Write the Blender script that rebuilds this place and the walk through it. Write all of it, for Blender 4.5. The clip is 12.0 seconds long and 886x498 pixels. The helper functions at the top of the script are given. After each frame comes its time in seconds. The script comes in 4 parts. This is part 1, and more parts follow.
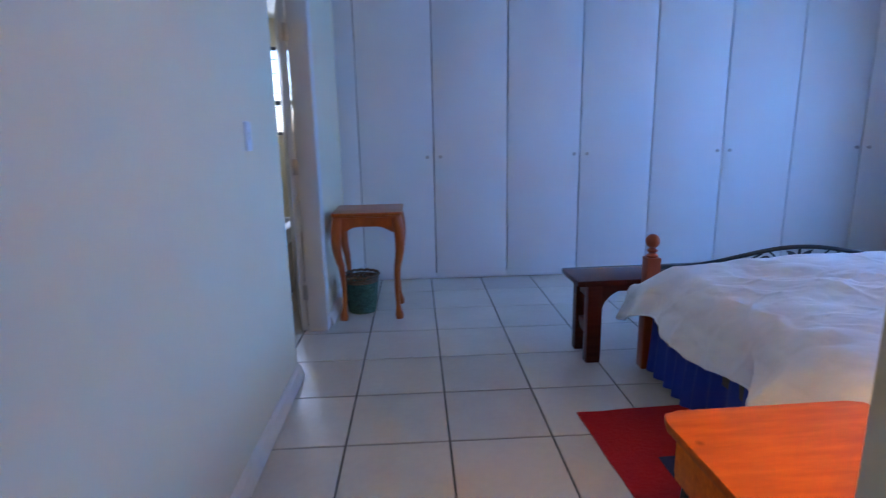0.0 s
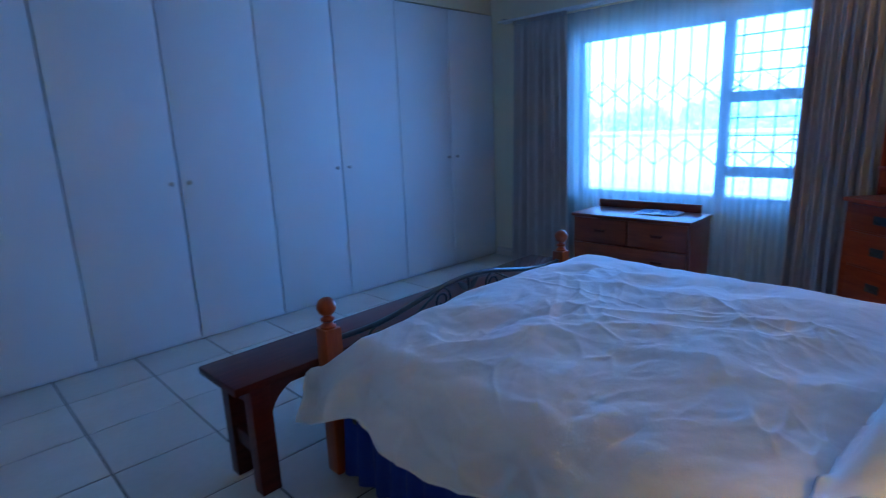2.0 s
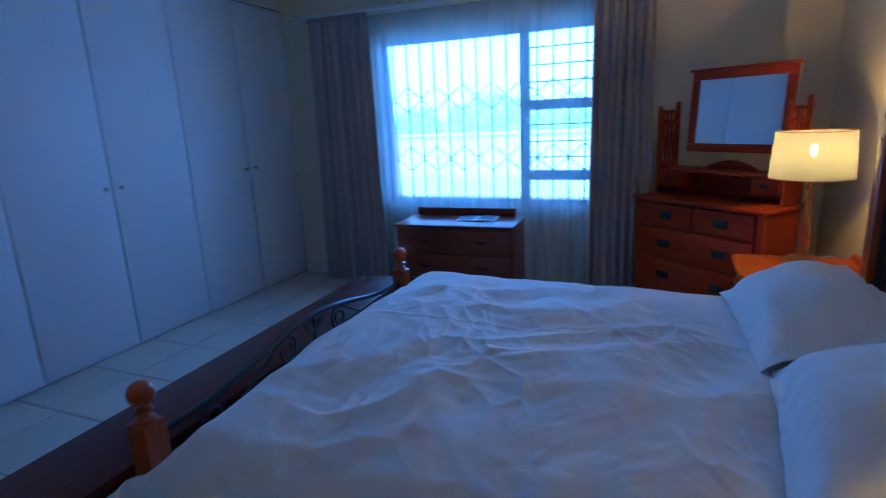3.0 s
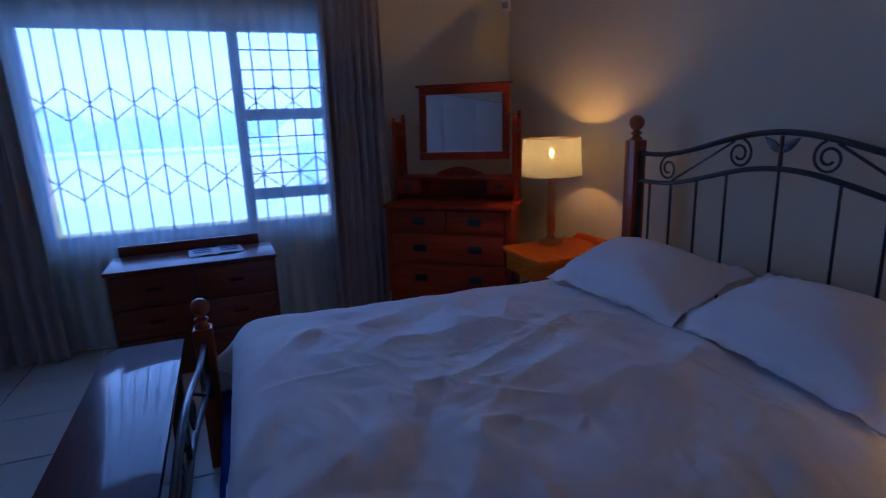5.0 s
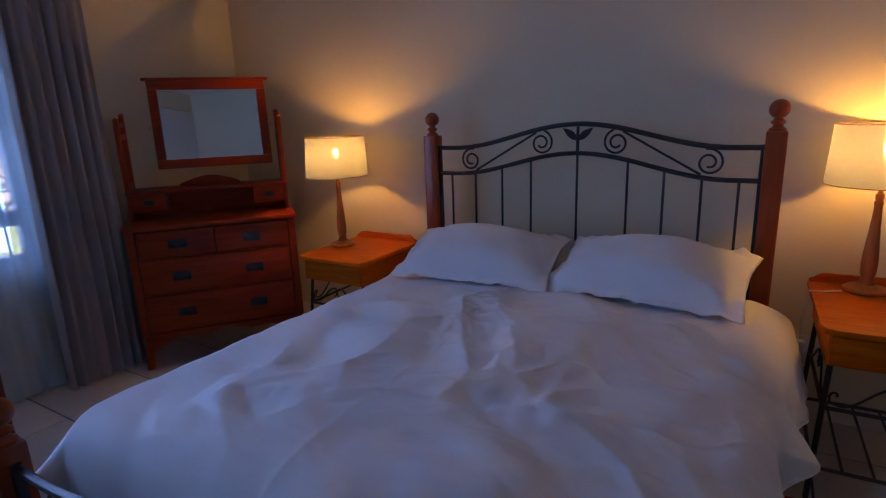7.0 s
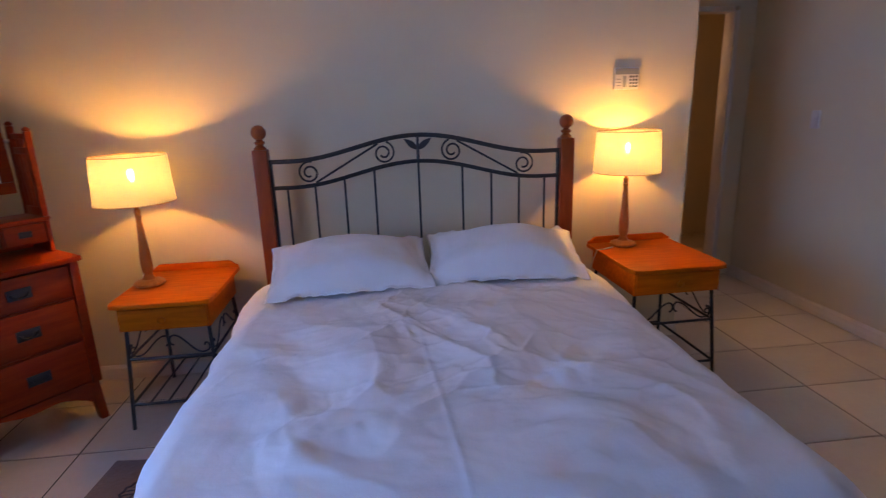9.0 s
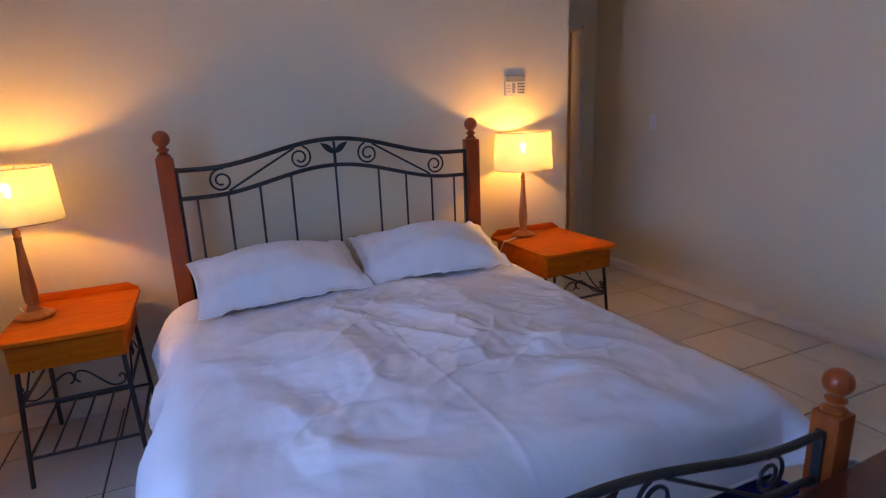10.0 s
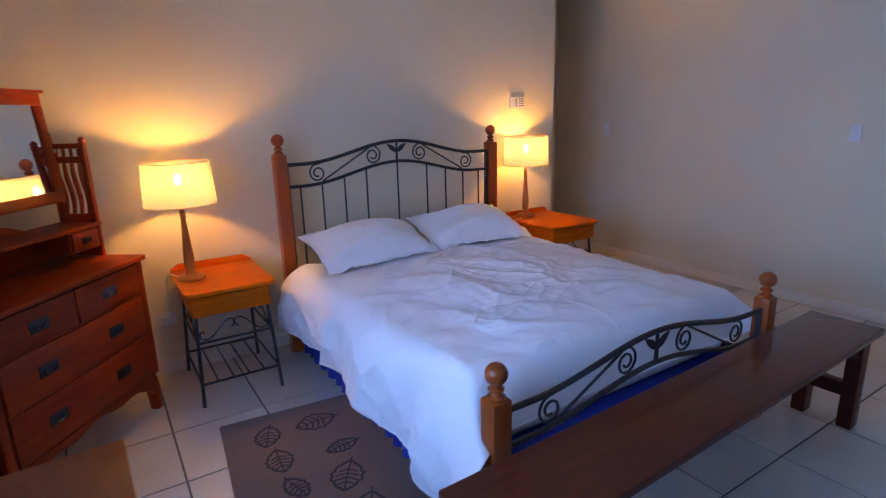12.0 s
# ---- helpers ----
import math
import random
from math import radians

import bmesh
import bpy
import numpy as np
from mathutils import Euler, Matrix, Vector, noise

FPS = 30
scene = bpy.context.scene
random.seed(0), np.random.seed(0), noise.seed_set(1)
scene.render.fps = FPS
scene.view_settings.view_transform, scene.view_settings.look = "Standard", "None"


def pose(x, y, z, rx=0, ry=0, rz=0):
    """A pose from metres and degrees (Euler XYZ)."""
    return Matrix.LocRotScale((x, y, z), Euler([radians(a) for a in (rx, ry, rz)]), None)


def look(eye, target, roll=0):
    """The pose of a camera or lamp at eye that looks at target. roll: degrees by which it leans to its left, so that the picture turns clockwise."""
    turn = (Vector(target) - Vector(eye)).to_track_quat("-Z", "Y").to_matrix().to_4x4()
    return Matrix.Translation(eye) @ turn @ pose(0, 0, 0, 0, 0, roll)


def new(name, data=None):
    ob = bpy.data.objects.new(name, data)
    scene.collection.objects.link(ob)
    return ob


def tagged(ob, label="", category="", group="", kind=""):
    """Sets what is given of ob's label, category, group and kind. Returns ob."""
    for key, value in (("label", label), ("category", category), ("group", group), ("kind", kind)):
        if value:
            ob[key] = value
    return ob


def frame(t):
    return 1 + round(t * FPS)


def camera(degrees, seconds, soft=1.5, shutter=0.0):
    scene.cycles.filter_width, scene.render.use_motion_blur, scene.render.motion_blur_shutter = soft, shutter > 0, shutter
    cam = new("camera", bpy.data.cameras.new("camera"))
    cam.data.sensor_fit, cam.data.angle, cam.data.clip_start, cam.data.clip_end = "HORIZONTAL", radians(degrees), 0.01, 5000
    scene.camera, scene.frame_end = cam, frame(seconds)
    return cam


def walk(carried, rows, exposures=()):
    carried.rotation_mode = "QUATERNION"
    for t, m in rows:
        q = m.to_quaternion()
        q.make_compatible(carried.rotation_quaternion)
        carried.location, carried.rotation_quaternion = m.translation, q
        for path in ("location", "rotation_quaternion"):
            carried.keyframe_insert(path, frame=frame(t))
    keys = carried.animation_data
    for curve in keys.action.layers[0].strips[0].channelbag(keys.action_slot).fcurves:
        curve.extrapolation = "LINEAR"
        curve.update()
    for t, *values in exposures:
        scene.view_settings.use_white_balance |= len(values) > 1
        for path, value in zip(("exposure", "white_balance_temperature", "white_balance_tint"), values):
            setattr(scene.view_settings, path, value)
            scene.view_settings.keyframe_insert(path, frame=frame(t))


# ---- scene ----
cam = camera(78.4, 12.0, 1.15, 0.45)
PATH = [
    (0, (0.761, 0.56, 1.275), (0.853, 2.512, 0.846), -1.2),
    (0.5, (0.792, 0.811, 1.278), (1.178, 2.726, 0.85), -1.2),
    (1, (0.832, 1.011, 1.316), (1.632, 2.792, 0.882), -1.6),
    (1.5, (0.908, 1.26, 1.343), (2.037, 2.849, 0.898), -2.2),
    (2, (0.927, 1.514, 1.345), (2.284, 2.915, 0.901), -2.4),
    (2.5, (0.959, 1.719, 1.367), (2.579, 2.798, 0.909), -2.4),
    (3, (1.041, 1.917, 1.395), (2.829, 2.679, 0.925), -2.6),
    (5, (1.299, 3.019, 1.379), (3.13, 2.357, 0.918), -2.0),
    (5.5, (1.411, 3.212, 1.366), (3.105, 2.251, 0.913), -1.7),
    (6, (1.552, 3.388, 1.378), (3.004, 2.09, 0.924), -2.0),
    (6.5, (1.734, 3.594, 1.326), (2.953, 2.07, 0.886), -1.7),
    (6.7, (1.835, 3.638, 1.34), (2.962, 2.051, 0.883), -1.9),
    (8.3, (2.595, 3.878, 1.406), (2.936, 1.974, 0.899), -1.9),
    (8.5, (2.696, 3.91, 1.429), (2.865, 1.984, 0.917), -1.9),
    (9, (2.95, 4.009, 1.436), (2.741, 2.087, 0.926), -1.9),
    (9.5, (3.134, 4.012, 1.415), (2.64, 2.14, 0.915), -2.0),
    (10, (3.393, 3.994, 1.407), (2.62, 2.215, 0.918), -2.2),
    (10.5, (3.708, 4.011, 1.446), (2.801, 2.302, 0.94), -1.5),
    (11, (3.959, 4.178, 1.465), (3.014, 2.49, 0.96), -1.7),
    (11.5, (4.232, 4.315, 1.489), (3.223, 2.663, 0.986), -1.5),
    (12, (4.486, 4.431, 1.477), (3.444, 2.796, 0.986), -1.5),
]
EXPOSURES = [
    (0, 3.1, 5420, 24),
    (1.5, 2.54, 4950, 16),
    (2.5, 2.02, 4700, 14),
    (3, 1.82, 4700, 16),
    (5, 0.84, 5400, 38),
    (5.7, 0.72, 5700, 43),
    (6.7, 1.3, 6450, 42),
    (8.5, 2.24, 7000, 41),
    (9.5, 2.45, 7050, 40),
    (11, 2.54, 6950, 39),
    (12, 2.66, 6900, 38),
]
walk(cam, [(t, look(eye, target, roll)) for t, eye, target, roll in PATH], EXPOSURES)

# ---- world, sun, lights ----
world = bpy.data.worlds.new("sky_world")
scene.world = world
world.use_nodes = True
wn = world.node_tree.nodes
sky = wn.new("ShaderNodeTexSky")
sky.sky_type = "NISHITA"
sky.sun_disc = False
sky.dust_density = 0.6
sky.ozone_density = 2.5
sky.sun_elevation = radians(58)
sky.sun_rotation = radians(250)
world.node_tree.links.new(sky.outputs["Color"], wn["Background"].inputs["Color"])
wn["Background"].inputs["Strength"].default_value = 0.12

sun = new("sun", bpy.data.lights.new("sun", "SUN"))
sun.data.energy, sun.data.angle, sun.data.color = 3.8, radians(0.5), (1.0, 0.95, 0.88)
sun.matrix_world = look((-6, 1.0, 12), (0, 2.2, 0))


def area_light(name, place, target, sx, sy, watts, colour):
    lamp = new(name, bpy.data.lights.new(name, "AREA"))
    lamp.data.shape, lamp.data.size, lamp.data.size_y = "RECTANGLE", sx, sy
    lamp.data.energy, lamp.data.color = watts, colour
    lamp.matrix_world = look(place, target)
    return lamp


# the sky's light in the two windows: it comes from above, down through the large window
sky_lamp = area_light("window_skylight", (5.374, 3.30, 1.36), (4.374, 3.30, 1.26), 1.72, 1.26, 7.6, (0.17, 0.46, 1.0))
sky_lamp.data.spread = radians(136)
area_light("bathroom_skylight", (-1.12, 7.55, 1.8), (-1.0, 3.0, 0.9), 0.76, 0.95, 2.8, (0.8, 0.9, 1.0))
# added warm fill lamp, no known source, brightens the entrance passage
area_light("hall_fill", (0.70, -1.2, 1.7), (0.7, 3.0, 1.0), 0.8, 0.9, 0.65, (1.0, 0.57, 0.24))

# ---- materials ----
def shader(name):
    m = bpy.data.materials.new(name)
    m.use_nodes = True
    t = m.node_tree
    return m, t, t.nodes["Principled BSDF"]


def noise_node(t, scale, detail=4.0, stretch=(1, 1, 1), rough=0.55):
    co = t.nodes.new("ShaderNodeTexCoord")
    mp = t.nodes.new("ShaderNodeMapping")
    mp.inputs["Scale"].default_value = stretch
    n = t.nodes.new("ShaderNodeTexNoise")
    n.inputs["Scale"].default_value, n.inputs["Detail"].default_value, n.inputs["Roughness"].default_value = scale, detail, rough
    t.links.new(co.outputs["Object"], mp.inputs["Vector"])
    t.links.new(mp.outputs["Vector"], n.inputs["Vector"])
    return n


def ramp(t, source, stops):
    r = t.nodes.new("ShaderNodeValToRGB")
    while len(r.color_ramp.elements) < len(stops):
        r.color_ramp.elements.new(0.5)
    for e, (at, c) in zip(r.color_ramp.elements, stops):
        e.position, e.color = at, (*c, 1)
    t.links.new(source, r.inputs["Fac"])
    return r


def bump(t, p, source, strength, distance=0.01):
    b = t.nodes.new("ShaderNodeBump")
    b.inputs["Strength"].default_value, b.inputs["Distance"].default_value = strength, distance
    t.links.new(source, b.inputs["Height"])
    t.links.new(b.outputs["Normal"], p.inputs["Normal"])
    return b


def plain(name, colour, rough=0.6, metal=0.0, vary=0.12, scale=3.0, relief=0.15, fine=120.0, coat=0.0):
    """A painted, metal or plastic surface with soft stains and fine grain."""
    m, t, p = shader(name)
    n = noise_node(t, scale, 5)
    lo = tuple(max(0, c * (1 - vary)) for c in colour)
    hi = tuple(min(1, c * (1 + vary)) for c in colour)
    r = ramp(t, n.outputs["Fac"], [(0.3, lo), (0.7, hi)])
    t.links.new(r.outputs["Color"], p.inputs["Base Color"])
    p.inputs["Roughness"].default_value, p.inputs["Metallic"].default_value = rough, metal
    p.inputs["Coat Weight"].default_value, p.inputs["Coat Roughness"].default_value = coat, 0.15
    f = noise_node(t, fine, 3)
    bump(t, p, f.outputs["Fac"], relief, 0.004)
    return m


def wood(name, dark, light, rough=0.35, stretch=(1.5, 14, 14), coat=0.3, knots=False):
    """Varnished wood: stretched grain, tone changes from piece to piece, knots for pine."""
    m, t, p = shader(name)
    n = noise_node(t, 3.0, 7, stretch, 0.62)
    stops = [(0.25, dark), (0.5, tuple((a + b) / 2 for a, b in zip(dark, light))), (0.72, light)]
    r = ramp(t, n.outputs["Fac"], stops)
    out = r.outputs["Color"]
    if knots:
        v = t.nodes.new("ShaderNodeTexVoronoi")
        v.inputs["Scale"].default_value = 7.0
        co = t.nodes.new("ShaderNodeTexCoord")
        t.links.new(co.outputs["Object"], v.inputs["Vector"])
        k = ramp(t, v.outputs["Distance"], [(0.04, (1, 1, 1)), (0.10, (0, 0, 0))])
        mx = t.nodes.new("ShaderNodeMix")
        mx.data_type = "RGBA"
        t.links.new(k.outputs["Color"], mx.inputs[0])
        t.links.new(out, mx.inputs[6])
        mx.inputs[7].default_value = (*[c * 0.35 for c in dark], 1)
        out = mx.outputs[2]
    info = t.nodes.new("ShaderNodeObjectInfo")
    hsv = t.nodes.new("ShaderNodeHueSaturation")
    mr = t.nodes.new("ShaderNodeMapRange")
    mr.inputs["To Min"].default_value, mr.inputs["To Max"].default_value = 0.85, 1.15
    t.links.new(info.outputs["Random"], mr.inputs["Value"])
    t.links.new(mr.outputs["Result"], hsv.inputs["Value"])
    t.links.new(out, hsv.inputs["Color"])
    t.links.new(hsv.outputs["Color"], p.inputs["Base Color"])
    p.inputs["Roughness"].default_value = rough
    p.inputs["Specular IOR Level"].default_value = 0.3
    p.inputs["Coat Weight"].default_value, p.inputs["Coat Roughness"].default_value = coat, 0.12
    bump(t, p, n.outputs["Fac"], 0.12, 0.004)
    return m


def cloth(name, colour, rough=0.9, weave=420.0, crease=0.25, vary=0.06, sheen=0.2, scale=9.0):
    m, t, p = shader(name)
    n = noise_node(t, 2.0, 4)
    r = ramp(t, n.outputs["Fac"], [(0.3, tuple(c * (1 - vary) for c in colour)), (0.7, tuple(min(1, c * (1 + vary)) for c in colour))])
    t.links.new(r.outputs["Color"], p.inputs["Base Color"])
    p.inputs["Roughness"].default_value, p.inputs["Sheen Weight"].default_value = rough, sheen
    a, b = noise_node(t, scale, 6, rough=0.6), noise_node(t, weave, 2)
    ad = t.nodes.new("ShaderNodeMath")
    ad.operation = "MULTIPLY_ADD"
    ad.inputs[1].default_value = 0.06
    t.links.new(b.outputs["Fac"], ad.inputs[0])
    t.links.new(a.outputs["Fac"], ad.inputs[2])
    bump(t, p, ad.outputs[0], crease, 0.03)
    return m


def veil(name, colour, clear):
    """Thin cloth: part light passes straight, part is scattered through."""
    m = bpy.data.materials.new(name)
    m.use_nodes = True
    t = m.node_tree
    t.nodes.clear()
    out, mix, mix2 = t.nodes.new("ShaderNodeOutputMaterial"), t.nodes.new("ShaderNodeMixShader"), t.nodes.new("ShaderNodeMixShader")
    tr, tl, df = t.nodes.new("ShaderNodeBsdfTransparent"), t.nodes.new("ShaderNodeBsdfTranslucent"), t.nodes.new("ShaderNodeBsdfDiffuse")
    n = noise_node(t, 260, 2)
    r = ramp(t, n.outputs["Fac"], [(0.3, tuple(c * 0.9 for c in colour)), (0.7, colour)])
    t.links.new(r.outputs["Color"], tl.inputs["Color"])
    t.links.new(r.outputs["Color"], df.inputs["Color"])
    mix.inputs["Fac"].default_value, mix2.inputs["Fac"].default_value = 0.5, 1 - clear
    t.links.new(df.outputs[0], mix.inputs[1])
    t.links.new(tl.outputs[0], mix.inputs[2])
    t.links.new(tr.outputs[0], mix2.inputs[1])
    t.links.new(mix.outputs[0], mix2.inputs[2])
    t.links.new(mix2.outputs[0], out.inputs["Surface"])
    return m


def glass(name):
    m, t, p = shader(name)
    p.inputs["Transmission Weight"].default_value, p.inputs["Roughness"].default_value, p.inputs["IOR"].default_value = 1.0, 0.0, 1.02
    return m


def glowing(name, colour, strength):
    m, t, p = shader(name)
    p.inputs["Base Color"].default_value = (*colour, 1)
    p.inputs["Emission Color"].default_value, p.inputs["Emission Strength"].default_value = (*colour, 1), strength
    return m


M_WALL = plain("wall_paint", (0.735, 0.655, 0.465), 0.75, vary=0.03, scale=1.2, relief=0.12, fine=55)
M_CEIL = plain("ceiling_paint", (0.8, 0.79, 0.77), 0.8, vary=0.03)
M_TRIM = plain("skirting_paint", (0.72, 0.65, 0.55), 0.45, vary=0.06, scale=5, relief=0.08)
M_CUPBOARD = plain("cupboard_melamine", (0.72, 0.73, 0.74), 0.55, vary=0.025, scale=1.5, relief=0.05, fine=40)
M_GAP = plain("dark_gap", (0.10, 0.10, 0.11), 0.8)
M_GROUT = plain("grout", (0.075, 0.07, 0.065), 0.9, vary=0.3, scale=12)
M_STEEL = plain("brushed_steel", (0.45, 0.44, 0.42), 0.3, 1.0, relief=0.05)
M_BLACKIRON = plain("black_iron", (0.018, 0.02, 0.024), 0.38, 0.0, vary=0.3, scale=20, relief=0.2, fine=80, coat=0.4)
M_BARS = plain("window_bar_paint", (0.09, 0.09, 0.10), 0.5)
M_ALU = plain("window_frame_paint", (0.07, 0.075, 0.08), 0.4, vary=0.08)
M_DOOR = plain("door_paint", (0.70, 0.68, 0.63), 0.4, vary=0.04, scale=3)
M_POST = wood("bedpost_wood", (0.27, 0.040, 0.005), (0.43, 0.080, 0.010), 0.3, (14, 14, 1.5), 0.5)
M_CHERRY = wood("dresser_wood", (0.22, 0.022, 0.003), (0.40, 0.050, 0.005), 0.38, (1.5, 14, 14), 0.06)
M_CHERRY.node_tree.nodes["Principled BSDF"].inputs["Specular IOR Level"].default_value = 0.2
M_CHEST = wood("chest_wood", (0.11, 0.020, 0.006), (0.21, 0.042, 0.011), 0.35, (1.5, 14, 14), 0.2)
M_PINE = wood("pine_wood", (0.52, 0.090, 0.002), (0.74, 0.160, 0.003), 0.45, (2, 16, 16), 0.03, True)
M_PINE.node_tree.nodes["Principled BSDF"].inputs["Specular IOR Level"].default_value = 0.08
M_STOOL = wood("stool_wood", (0.28, 0.056, 0.008), (0.47, 0.112, 0.014), 0.34, (6, 6, 3), 0.2)
M_DARKWOOD = wood("bench_wood", (0.052, 0.0080, 0.0038), (0.092, 0.0145, 0.0065), 0.5, (1.5, 14, 14), 0.75)
M_DARKWOOD.node_tree.nodes["Principled BSDF"].inputs["Specular IOR Level"].default_value = 0.1
M_LAMPWOOD = wood("lamp_wood", (0.46, 0.13, 0.020), (0.66, 0.23, 0.045), 0.36, (14, 14, 2), 0.15)
M_DARKWOOD.node_tree.nodes["Principled BSDF"].inputs["Coat Roughness"].default_value = 0.05
M_DARKWOOD.node_tree.nodes["Principled BSDF"].inputs["Coat IOR"].default_value = 1.42
M_DUVET = cloth("white_cotton", (0.80, 0.80, 0.81), 0.85, crease=0.12, scale=16.0)
M_PILLOW = cloth("pillow_cotton", (0.82, 0.82, 0.82), 0.85, crease=0.12, scale=14.0)
M_BLUE = cloth("blue_valance_cloth", (0.010, 0.040, 0.34), 0.8, crease=0.2, sheen=0.0)
M_RED = cloth("red_rug_wool", (0.40, 0.004, 0.007), 1.0, weave=160, crease=0.35, vary=0.15, sheen=0.0, scale=60)
M_NAVY = cloth("navy_rug_wool", (0.03, 0.035, 0.10), 1.0, weave=160, crease=0.35, vary=0.2, sheen=0.0, scale=60)
M_BROWN = cloth("brown_mat_fibre", (0.19, 0.120, 0.080), 1.0, weave=200, crease=0.4, vary=0.12, scale=80)
M_MATLEAF = plain("printed_leaf", (0.055, 0.05, 0.055), 0.9)
M_CURTAIN = cloth("grey_curtain_cloth", (0.40, 0.35, 0.325), 0.95, crease=0.15, vary=0.1)
# white net; the blue of the daylight is put into its colour
M_COOLSHEER = veil("cool_tinted_net", (0.74, 0.86, 0.94), 0.62)
M_SHADE = veil("lampshade_cloth", (0.27, 0.295, 0.34), 0.03)
M_GLASS = glass("window_glass")
M_BULB = glowing("bulb_glow", (1.0, 0.54, 0.088), 198.0)
M_WHITEPL = plain("white_plastic", (0.75, 0.75, 0.74), 0.4, vary=0.03, relief=0.03)
M_GREYPL = plain("grey_plastic", (0.30, 0.33, 0.36), 0.4, vary=0.05)
M_DARKPL = plain("dark_plastic", (0.05, 0.05, 0.055), 0.5)
M_GREENWICKER = plain("green_wicker", (0.040, 0.105, 0.070), 0.6, vary=0.4, scale=40, relief=0.4)
M_BROWNWICKER = plain("brown_wicker", (0.16, 0.09, 0.045), 0.7, vary=0.4, scale=40, relief=0.4)
M_PAPER = plain("paper", (0.70, 0.74, 0.78), 0.5, vary=0.05)
M_INK = plain("printed_ink", (0.10, 0.16, 0.30), 0.5)
M_LAWN = plain("lawn", (0.20, 0.29, 0.11), 0.95, vary=0.4, scale=4, relief=0.6, fine=60)
M_PAVING = plain("paving", (0.50, 0.47, 0.42), 0.9, vary=0.2, scale=4)
M_GARDENWALL = plain("garden_wall_plaster", (0.45, 0.45, 0.45), 0.9, vary=0.12, scale=2)
# leaf green lightened and greyed to carry the haze of distance
M_HAZYLEAF = plain("leaves", (0.24, 0.29, 0.24), 0.7, vary=0.3, scale=3)
M_STONE = plain("rough_stone", (0.40, 0.36, 0.31), 0.95, vary=0.45, scale=2.5, relief=0.5, fine=20)
# distance haze is mixed into the hill's colour, pale blue-grey
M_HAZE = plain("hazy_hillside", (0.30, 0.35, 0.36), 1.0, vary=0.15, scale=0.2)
M_BARK = plain("bark", (0.12, 0.09, 0.06), 0.9, vary=0.4, scale=10)

mm, mt, mp_ = shader("mirror_silver")
mp_.inputs["Metallic"].default_value, mp_.inputs["Roughness"].default_value = 1.0, 0.015
mp_.inputs["Base Color"].default_value = (0.86, 0.88, 0.87, 1)
M_MIRROR = mm


def tile_material():
    m, t, p = shader("cream_tile")
    a, b = noise_node(t, 2.2, 4), noise_node(t, 34, 4)
    place = t.nodes.new("ShaderNodeNewGeometry")
    for q in (a, b):
        t.links.new(place.outputs["Position"], q.inputs["Vector"])
    r = ramp(t, a.outputs["Fac"], [(0.3, (0.62, 0.565, 0.475)), (0.7, (0.70, 0.645, 0.555))])
    r2 = ramp(t, b.outputs["Fac"], [(0.3, (0.955, 0.95, 0.945)), (0.7, (1, 1, 1))])
    mx = t.nodes.new("ShaderNodeMix")
    mx.data_type, mx.blend_type = "RGBA", "MULTIPLY"
    mx.inputs[0].default_value = 1.0
    t.links.new(r.outputs["Color"], mx.inputs[6])
    t.links.new(r2.outputs["Color"], mx.inputs[7])
    info, hsv, mr = t.nodes.new("ShaderNodeObjectInfo"), t.nodes.new("ShaderNodeHueSaturation"), t.nodes.new("ShaderNodeMapRange")
    mr.inputs["To Min"].default_value, mr.inputs["To Max"].default_value = 0.93, 1.05
    t.links.new(info.outputs["Random"], mr.inputs["Value"])
    t.links.new(mr.outputs["Result"], hsv.inputs["Value"])
    t.links.new(mx.outputs[2], hsv.inputs["Color"])
    t.links.new(hsv.outputs["Color"], p.inputs["Base Color"])
    p.inputs["Roughness"].default_value = 0.26
    bump(t, p, b.outputs["Fac"], 0.02, 0.003)
    return m


M_TILE = tile_material()

# ---- shaping tools ----
def part(name, bm, material, parent=None, label="", smooth=35):
    me = bpy.data.meshes.new(name)
    bm.normal_update()
    bm.to_mesh(me)
    bm.free()
    me.materials.append(material)
    if smooth:
        me.shade_smooth()
        me.set_sharp_from_angle(angle=radians(smooth))
    ob = new(name, me)
    ob.parent = parent
    if label:
        ob["label"] = label
    return ob


def thing(name, x, y, z, turn, label, category, group="", kind=""):
    ob = new(name)
    ob.empty_display_size = 0.1
    ob.matrix_basis = pose(x, y, z, 0, 0, turn)
    return tagged(ob, label, category, group, kind)


def box(bm, lo, hi, bevel=0.0, taper=None):
    """A box from corner to corner, its edges rounded by bevel; taper scales the top about its middle."""
    lo, hi = Vector(lo), Vector(hi)
    made = bmesh.ops.create_cube(bm, size=1.0, matrix=Matrix.Translation((lo + hi) / 2) @ Matrix.Diagonal((*(hi - lo), 1)))["verts"]
    if taper:
        mid = (lo + hi) / 2
        for v in made:
            if v.co.z > mid.z:
                v.co.x, v.co.y = mid.x + (v.co.x - mid.x) * taper[0], mid.y + (v.co.y - mid.y) * taper[1]
    if bevel:
        edges = list({e for v in made for e in v.link_edges})
        bmesh.ops.bevel(bm, geom=edges, offset=bevel, segments=2, profile=0.6, affect="EDGES")
    return bm


def boxed(lo, hi, bevel=0.0, taper=None):
    return box(bmesh.new(), lo, hi, bevel, taper)


